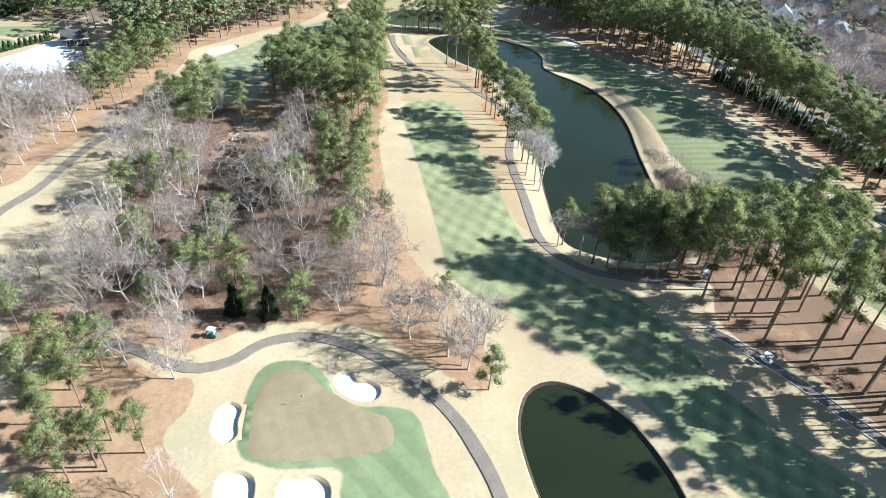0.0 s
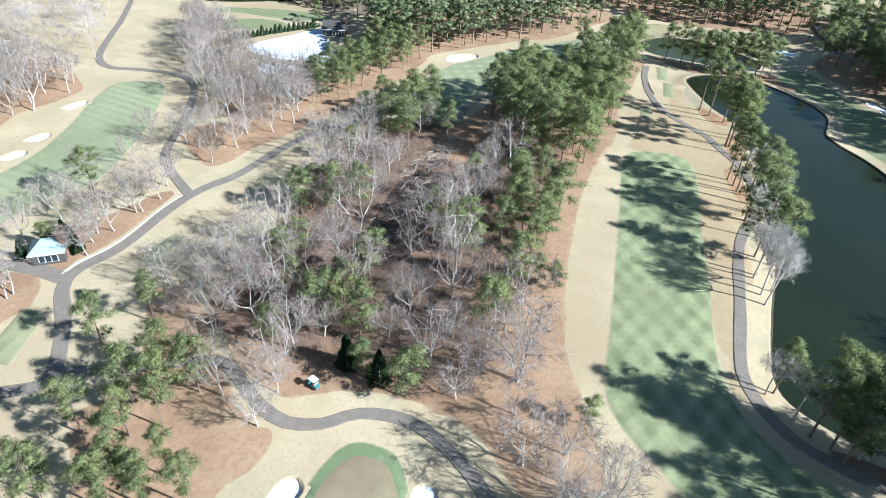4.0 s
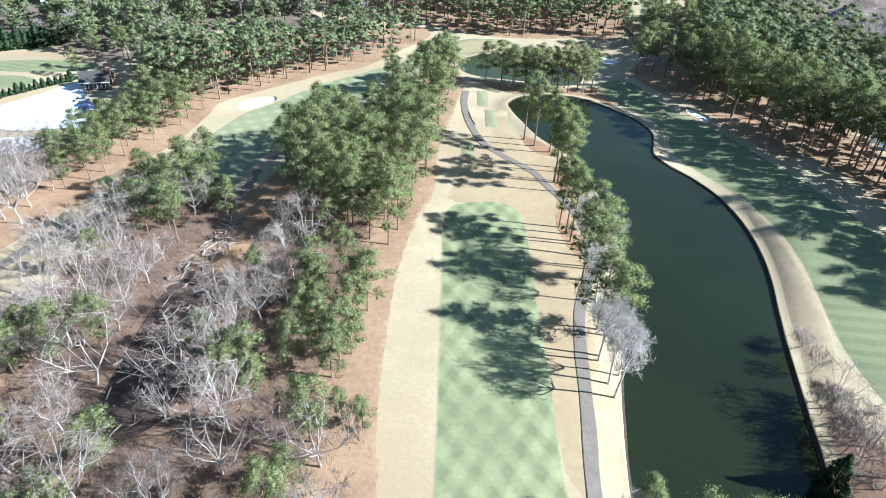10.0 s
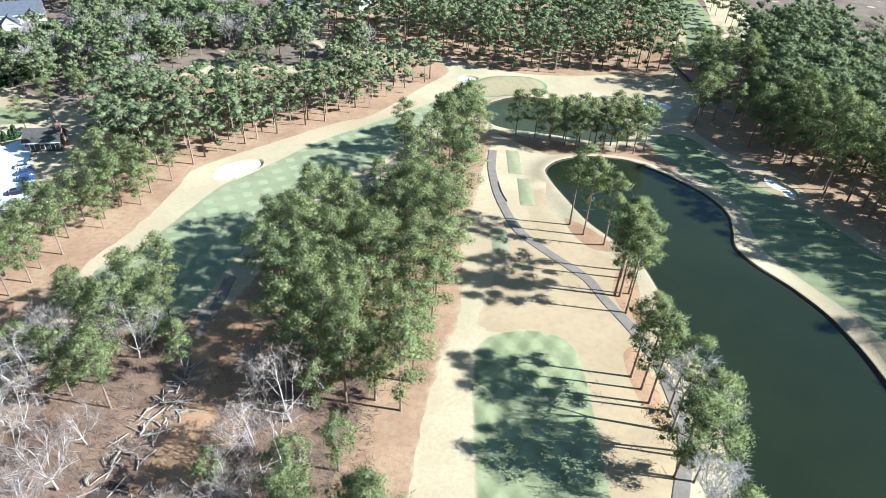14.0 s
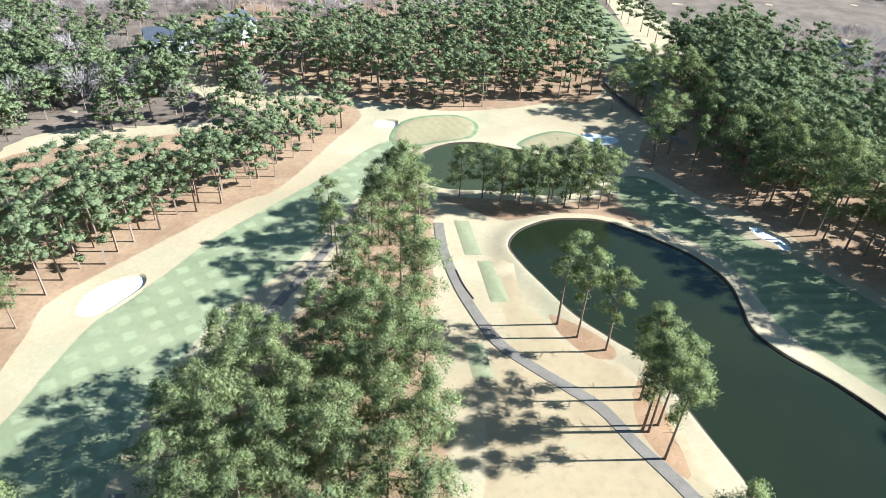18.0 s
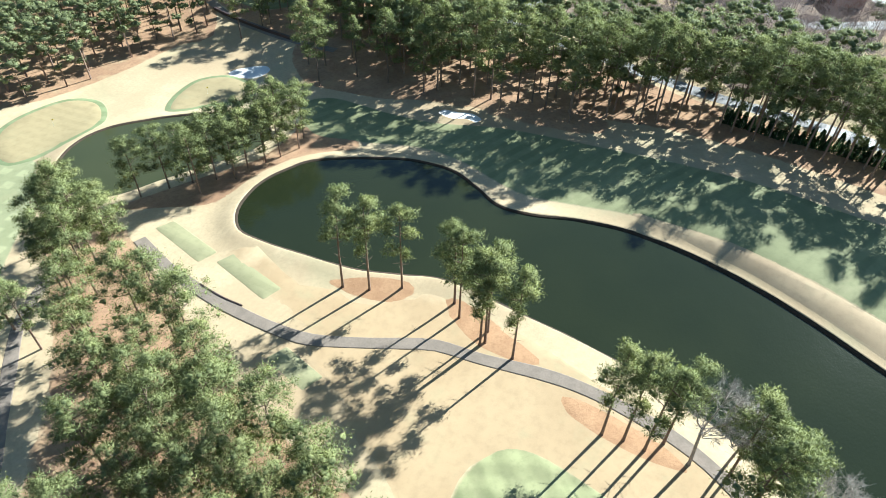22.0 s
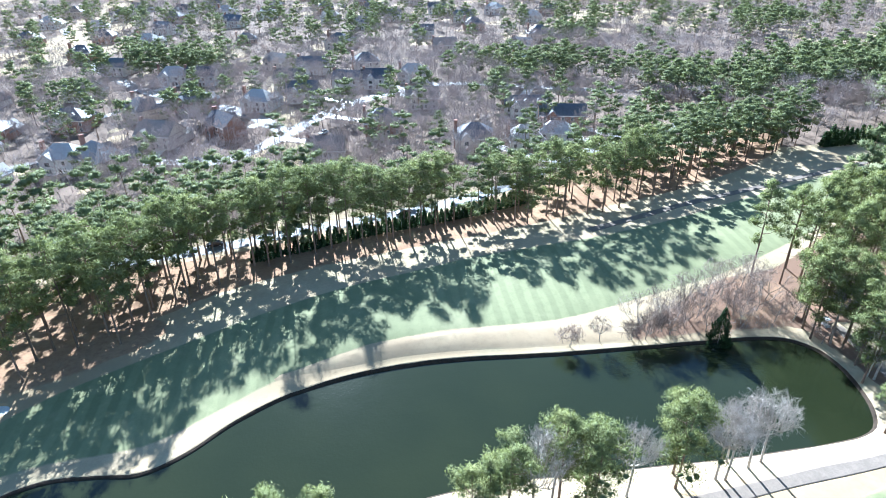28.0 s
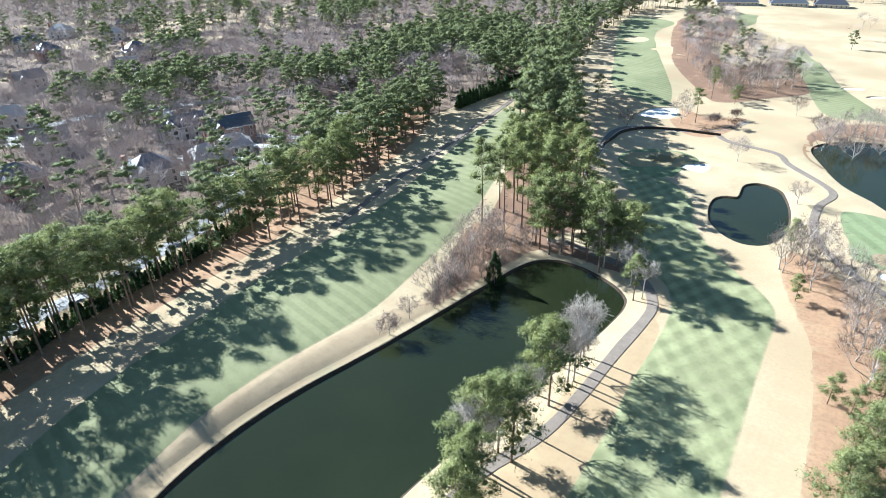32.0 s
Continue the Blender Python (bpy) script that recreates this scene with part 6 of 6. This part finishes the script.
thicket("fairway_side_pine_wood", "pines beside the distant fairway", [p for i, p in enumerate(side) if i % 2 == 0], "far", 0.85, 1.15)
plant_bares(scatter([(29, -18), (31, -36), (21, -54), (8, -52), (6, -24), (18, -10)], 6.5, 48), 49, "bare trees beside the southern pond", 0.7, 0.9)
lawn_trees = scatter([(35, -200), (0, -150), (-60, -120), (-120, -140), (-120, -320), (40, -330)], 24.0, 50)
thicket("southern_lawn_trees", "scattered leafless trees on tan lawns", [p for i, p in enumerate(lawn_trees) if i % 3], "bare", 0.8, 1.1)
thicket("southern_lawn_pines", "scattered pines on tan lawns", [p for i, p in enumerate(lawn_trees) if i % 3 == 0], "far", 0.6, 0.8)
beyond = scatter([(260, -430), (120, -440), (-150, -480), (-300, -420), (-300, -620), (240, -620)], 9.0, 51)
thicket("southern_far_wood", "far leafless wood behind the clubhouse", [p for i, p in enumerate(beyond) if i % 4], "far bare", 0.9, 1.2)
thicket("southern_far_pines", "far pines behind the clubhouse", [p for i, p in enumerate(beyond) if i % 4 == 0], "far", 0.8, 1.0)
undergrowth("creek_brush", "dark brown brush along the creek", [(67 - 9 * t + 3 * math.sin(t * 9) + (k % 3) - 1, -18 - 26 * t + (k % 5) * 0.6) for k, t in enumerate(np.linspace(0, 1, 60).tolist())] + [(68 - 12 * t, -80 + 2 * t) for t in np.linspace(0, 1, 22).tolist()], 52, 1.0, 22)
wall_line = spline([(96.4, 20), (96.2, 10.9), (95.6, 1.3), (89.8, -9.1), (79.2, -14.4), (70, -15.6), (62, -16)], False, 1.6)
wall_out = np.gradient(wall_line, axis=0)
wall_out = np.column_stack((-wall_out[:, 1], wall_out[:, 0])) / np.linalg.norm(wall_out, axis=1)[:, None] * 0.25
wz, wn = surface(wall_line), len(wall_line)
verts = [(*(c + o * k), z + h) for c, o, z in zip(wall_line, wall_out, wz) for k, h in ((-1, -0.3), (-1, 1.0), (1, 1.0), (1, -0.3))]
faces = [(4 * i + a, 4 * i + a + 1, 4 * i + a + 5, 4 * i + a + 4) for i in range(wn - 1) for a in (0, 1, 2)] + [(3, 2, 1, 0), tuple(4 * wn - 4 + a for a in range(4))]
tagged(new("creek_wall", mesh_of("creek_wall", verts, faces, simple("dark_timber_wall", (0.07, 0.055, 0.045), (0.045, 0.036, 0.03), 1.0, 0.9, 0.1, 0.3))), "low dark timber retaining wall along the creek", "retaining wall")

# ---- cut tree trunks in the clearing ----
patch("dark_clearing", [(-38, 166), (-31, 168), (-24, 164), (-22, 150), (-22, 134), (-27, 126), (-35, 126), (-38, 140)], dirt_material("dark_soil", (0.115, 0.078, 0.058), (0.06, 0.045, 0.038), straw_colour), "dark bare soil of the cleared ground", "soil", 0.16, 3.0)
patch("dirt_track", [(-36, 203), (-22, 203), (-18, 191), (-17, 179), (-21, 168), (-27, 161), (-32, 165), (-30, 180), (-33, 192)], M_BED, "orange-brown bare dirt track through the clearing", "dirt", 0.14, 1.2)
rng = random.Random(91)
for k in range(110):
    t = rng.random()
    x, y = -36.5 + 7.0 * t + rng.uniform(-3.2, 3.2), 164 + 27 * t + rng.uniform(-3, 3)
    if k > 80:
        x, y = rng.uniform(-38, -26), rng.uniform(126, 168)
    length, r = rng.uniform(1.2, 4.6), rng.uniform(0.07, 0.2)
    s = Soup()
    a = rng.uniform(0, 6.28)
    way = Vector((math.cos(a), math.sin(a), rng.uniform(-0.06, 0.12))).normalized() * length / 2
    bend = any_way(rng) * rng.uniform(0.1, 0.5)
    s.tube([-way, bend, way], [r, r * 0.9, r * 0.7], 7)
    s.f += [tuple(range(6, -1, -1)), tuple(range(14, 21))]
    ob = new("felled_log", mesh_of("felled_log", s.v, s.f, M_LOG, False))
    ob.location = (x, y, float(land(x, y)) + r * 0.9 + (rng.uniform(0.1, 0.7) if k < 81 and rng.random() < 0.5 else 0.05))
    tagged(ob, "pale felled tree trunk on a brush pile", "log", "felled trunks in the clearing")
undergrowth("brush_pile", "heap of pale broken branches and logs", [(-36.5 + 7 * t + rng.uniform(-3, 3), 163 + 27 * t + rng.uniform(-3, 3)) for t in [rng.random() for _ in range(130)]], 92, 0.6, 16, M_LOG)
undergrowth("clearing_debris", "scattered branches and stumps on dark soil", [(rng.uniform(-40, -22), rng.uniform(122, 202)) for _ in range(260)], 93, 0.45, 10, M_LOG)

M_DEAD = simple("red_brown_dead_brush", (0.33, 0.2, 0.145), (0.22, 0.13, 0.095), 0.8, 0.95, 0.1)
undergrowth("dead_brush", "red-brown heaps of dead branches beside the dirt track", [(-21 + 5 * math.sin(t * 5) + rng.uniform(-3, 3), 150 + 50 * t + rng.uniform(-3, 3)) for t in [rng.random() for _ in range(170)]], 94, 0.8, 20, M_DEAD)

for x, y, h, k in ((-30.0, 111.5, 12, 6), (-19.8, 96.3, 9, 4), (-12.2, 140.6, 13, 6), (-47.1, 142.4, 14, 4), (-52.6, 142.9, 12, 2), (-31.8, 109.6, 11, 6), (-46.2, 124.5, 10, 4), (-14.4, 138.4, 12, 6), (-4.2, 150.5, 14, 4), (-56.8, 200.9, 13, 4), (-17.0, 137.1, 12, 6), (-53.4, 139.0, 13, 4), (-33.3, 106.5, 12, 6), (-46.3, 117.4, 12, 4), (-17.9, 167.1, 10, 6), (-1.5, 172.5, 13, 7), (3.2, 163.9, 12, 4), (1.5, 143, 12, 4), (-2, 151, 14, 7), (3, 156, 13, 4), (-4.5, 161, 14, 7), (4, 149, 10, 6), (-6, 145, 12, 4), (-7, 168, 13, 4)):
    pine(x, y, h, k, "pines inside the middle wood")

# ---- hedge, shore bushes ----
hedge_line = spline([(146, 222), (146.5, 209), (149, 196), (151, 179), (153.5, 158), (156.8, 140)], False, 1.7)
for k, (x, y) in enumerate(hedge_line):
    tree("hedge_shrub", HEDGE[k % 3], float(x), float(y), 0.9 + 0.2 * ((k * 7) % 5) / 5, "dark green columnar hedge evergreen", "shrub", "clipped evergreen hedge")
hedge_line = spline([(170, 10), (167, -23), (164.6, -48), (166, -87)], False, 2.2)
for k, (x, y) in enumerate(hedge_line):
    tree("hedge_shrub", HEDGE[k % 3], float(x), float(y), 1.3 + 0.3 * ((k * 7) % 5) / 5, "tall dark green hedge evergreen", "shrub", "tall evergreen screen")
hedge_line = spline([(-184, 296), (-172, 301), (-160, 309), (-150, 317), (-146, 326)], False, 2.0)
for k, (x, y) in enumerate(hedge_line):
    tree("hedge_shrub", HEDGE[k % 3], float(x), float(y), 1.5 + 0.4 * ((k * 7) % 5) / 5, "tall dense green evergreen of a screen", "shrub", "evergreen screen beyond the lawn")
hedge_line = spline([(-140, 246), (-134, 256), (-127, 266), (-119, 277)], False, 1.9)
for k, (x, y) in enumerate(hedge_line):
    tree("hedge_shrub", HEDGE[(k + 1) % 3], float(x), float(y), 0.55 + 0.25 * ((k * 5) % 4) / 4, "low dark evergreen shrub along the lot", "shrub", "shrubs along the lot", 1.5)
BUSHES = shapes([bare_shape(141 + k, 4.2, 2.4, 9, 0.02) for k in range(2)], (M_GREYBARK, M_TWIG), ("stem", "crown"))
for x, y, k, s in ((90.4, 158.8, 0, 1.0), (88.3, 145, 1, 0.9), (88.5, 140, 0, 1.1), (87.3, 136, 1, 1.2), (-60.5, 100, 0, 1.0), (68, -30, 1, 1.0), (62, -41, 0, 1.0)):
    tree("bare_bush", BUSHES[k], x, y, s, "leafless brown bush on the bank", "bush", "bank bushes")
for x, y, k, s in ((90, 152, 2, 0.55), (87.5, 142, 0, 0.6), (89.5, 133.5, 1, 0.55), (90, 127, 2, 0.7), (97.5, 106, 3, 0.6)):
    tree("bare_tree", BARES[k], x, y, s, "small leafless tree on the pond bank", "tree", "bare trees on the eastern bank")

# ---- golf carts, flags, cars ----
M_WHITE = simple("white_plastic", (0.8, 0.8, 0.78), (0.72, 0.72, 0.7), 1.0, 0.4, 0.5)
M_TEAL = simple("teal_paint", (0.08, 0.22, 0.24), (0.06, 0.18, 0.2), 1.0, 0.35, 0.5)
M_RUBBER = simple("black_rubber", (0.03, 0.03, 0.03), (0.02, 0.02, 0.02), 2.0, 0.9, 0.2)
M_SEAT = simple("tan_vinyl", (0.42, 0.35, 0.27), (0.36, 0.3, 0.22), 2.0, 0.6, 0.3)
M_FLAG = simple("yellow_flag", (0.75, 0.6, 0.12), (0.65, 0.5, 0.1), 2.0, 0.8, 0.2)
M_CARS = [simple("car_paint_" + n, c, tuple(v * 0.85 for v in c), 1.0, 0.25, 0.6) for n, c in (("black", (0.02, 0.02, 0.025)), ("silver", (0.5, 0.5, 0.52)), ("red", (0.3, 0.03, 0.03)), ("white", (0.78, 0.78, 0.78)), ("blue", (0.05, 0.08, 0.18)))]


def loft(sections):
    """A closed body from rectangles (x, half width, z0, z1) along x."""
    s = Soup()
    for x, w, z0, z1 in sections:
        s.v += [(x, -w, z0), (x, w, z0), (x, w * 0.92, z1), (x, -w * 0.92, z1)]
    n = len(sections)
    for k in range(n - 1):
        s.f += [(k * 4 + i, k * 4 + (i + 1) % 4, k * 4 + 4 + (i + 1) % 4, k * 4 + 4 + i) for i in range(4)]
    s.f += [(3, 2, 1, 0), (n * 4 - 4, n * 4 - 3, n * 4 - 2, n * 4 - 1)]
    return s


def wheel(parent, x, y, r, w):
    s = Soup()
    s.tube([(x, y - w / 2, r), (x, y + w / 2, r)], [r, r], 14)
    s.f += [tuple(range(13, -1, -1)), tuple(range(14, 28))]
    tyre = part("wheel", mesh_of("wheel", s.v, s.f, M_RUBBER), parent)
    s = Soup()
    s.tube([(x, y - w / 2 - 0.01, r), (x, y + w / 2 + 0.01, r)], [r * 0.55] * 2, 10)
    s.f += [tuple(range(9, -1, -1)), tuple(range(10, 20))]
    part("rim", mesh_of("rim", s.v, s.f, M_WHITE), tyre)


def golf_cart(x, y, turn, paint, label):
    base = new("golf_cart")
    base.matrix_world = pose(x, y, float(surface(np.array([[x, y]]))[0]) + 0.08, 0, 0, turn)
    s = loft([(-1.2, 0.5, 0.3, 0.75), (-0.9, 0.58, 0.25, 0.85), (-0.2, 0.58, 0.25, 0.8), (-0.1, 0.55, 0.25, 0.35), (0.5, 0.55, 0.25, 0.35), (0.6, 0.56, 0.25, 0.8), (1.1, 0.45, 0.3, 0.65)])
    part("body", mesh_of("body", s.v, s.f, paint), base)
    s = Soup()
    box(s, -0.75, -0.5, 0.8, -0.25, 0.5, 0.95)
    box(s, -0.82, -0.5, 0.9, -0.7, 0.5, 1.3)
    part("seat", mesh_of("seat", s.v, s.f, M_SEAT), base)
    s = loft([(-0.95, 0.6, 1.84, 1.9), (-0.7, 0.64, 1.86, 1.95), (0.4, 0.64, 1.86, 1.95), (0.65, 0.58, 1.84, 1.9)])
    part("canopy", mesh_of("canopy", s.v, s.f, M_WHITE), base)
    for px, py in ((-0.8, -0.52), (-0.8, 0.52), (0.6, -0.5), (0.6, 0.5)):
        s = Soup()
        s.tube([(px, py, 0.7), (px * 0.92, py, 1.87)], [0.022, 0.022], 6)
        part("post", mesh_of("post", s.v, s.f, M_RUBBER), base)
    for px in (-0.8, 0.8):
        for py in (-0.48, 0.48):
            wheel(base, px, py, 0.22, 0.2)
    return tagged(base, label, "golf cart", "golf carts")


golf_cart(-26.8, 91.5, 160, M_TEAL, "teal and white golf cart parked beside the wood")
golf_cart(79.0, 101.4, 170, M_WHITE, "white golf cart parked at the end of the path")
golf_cart(78.2, 75.2, 120, M_WHITE, "white golf cart on the shaded cart path")


def flag(x, y, label):
    base = new("golf_flag")
    base.location = (x, y, float(surface(np.array([[x, y]]))[0]) + 0.14)
    s = Soup()
    s.tube([(0, 0, -0.1), (0, 0, 2.15)], [0.018, 0.014], 6)
    part("pole", mesh_of("pole", s.v, s.f, M_WHITE), base)
    s = Soup()
    for k in range(6):
        a, w = k / 5, 0.05 * math.sin(k * 1.3)
        s.v += [(a * 0.5, w - 0.006, 1.78), (a * 0.5, w - 0.006, 2.12), (a * 0.5, w + 0.006, 1.78), (a * 0.5, w + 0.006, 2.12)]
    for k in range(5):
        s.f += [(k * 4, k * 4 + 4, k * 4 + 5, k * 4 + 1), (k * 4 + 2, k * 4 + 3, k * 4 + 7, k * 4 + 6)]
    part("cloth", mesh_of("cloth", s.v, s.f, M_FLAG), base)
    tagged(base, label, "flag", "flagsticks")


flag(-9.4, 73.1, "flagstick with a small yellow flag on the tan green")
flag(30, 350, "flagstick on the green beside the olive pond")
flag(67, 337, "flagstick on the green behind the pines")
flag(75, 24, "flagstick on the green beside a bunker")


def car(x, y, turn, paint, label):
    base = new("car")
    base.matrix_world = pose(x, y, float(surface(np.array([[x, y]]))[0]) + 0.2, 0, 0, turn)
    s = loft([(-2.2, 0.78, 0.35, 0.8), (-2.0, 0.88, 0.25, 0.95), (-1.0, 0.9, 0.22, 1.0), (0.9, 0.9, 0.22, 0.98), (2.0, 0.84, 0.25, 0.78), (2.25, 0.7, 0.35, 0.65)])
    part("body", mesh_of("body", s.v, s.f, paint), base)
    s = loft([(-1.7, 0.74, 0.95, 1.0), (-1.2, 0.74, 0.95, 1.42), (0.2, 0.74, 0.95, 1.45), (0.95, 0.76, 0.95, 1.0)])
    part("window", mesh_of("window", s.v, s.f, M_PANE), base)
    s = loft([(-1.15, 0.66, 1.4, 1.47), (0.15, 0.66, 1.42, 1.49)])
    part("roof", mesh_of("roof", s.v, s.f, paint), base)
    for px in (-1.35, 1.4):
        for py in (-0.8, 0.8):
            wheel(base, px, py, 0.33, 0.22)
    return tagged(base, label, "car", "parked cars")


CAR_NAMES = ("black", "silver", "dark red", "white", "dark blue")
rng = random.Random(17)
for x, y, turn in ((-99, 246, 30), (-97.5, 249, 32), (-101, 253, 28), (-103, 256, 30), (-105.5, 259.5, 30), (163, 152, 110), (160.5, 178, 92), (159.5, 232, 90), (160, 268, 92), (222, 128, 40), (217, 110, 70), (236, 102, 70), (247, 190, 130), (233, 240, 70),
                   (245, 270, 80), (247, 296, 60), (210, 306, 5), (262, 345, 60), (275, 362, 50), (246, 320, 60)):
    k = rng.choice((0, 1, 3, 4) if x > 0 else (0, 1, 4, 0))
    car(x, y, turn, M_CARS[k], CAR_NAMES[k] + " car parked on pale paving")

ditch = spline([(101.5, 388), (101.6, 377.5), (102.7, 364), (104.4, 348)], False, 2.0)
tagged(new("ditch_wall", mesh_of("ditch_wall", [(x + k, y, float(land(x, y)) + h) for x, y in ditch.tolist() for k, h in ((-0.5, -0.2), (-0.4, 0.9), (0.4, 0.9), (0.5, -0.2))],
    [(4 * i + a, 4 * i + a + 4, 4 * i + a + 5, 4 * i + a + 1) for i in range(len(ditch) - 1) for a in (0, 1, 2)], M_DOOR)), "low dark wall beside the northern green", "wall")
# timber edging beside the end of the pond path
s = Soup()
edge = spline([(24.0, 269.5), (24.8, 264), (26.2, 259)], False, 1.0)
for a, c in zip(edge[:-1], edge[1:]):
    z = float(land(a[0], a[1]))
    s.tube([(a[0], a[1], z + 0.12), (c[0], c[1], z + 0.12)], [0.16, 0.16], 4)
tagged(new("timber_edging", mesh_of("timber_edging", s.v, s.f, M_DOOR)), "dark timber edging along the cart path", "edging")
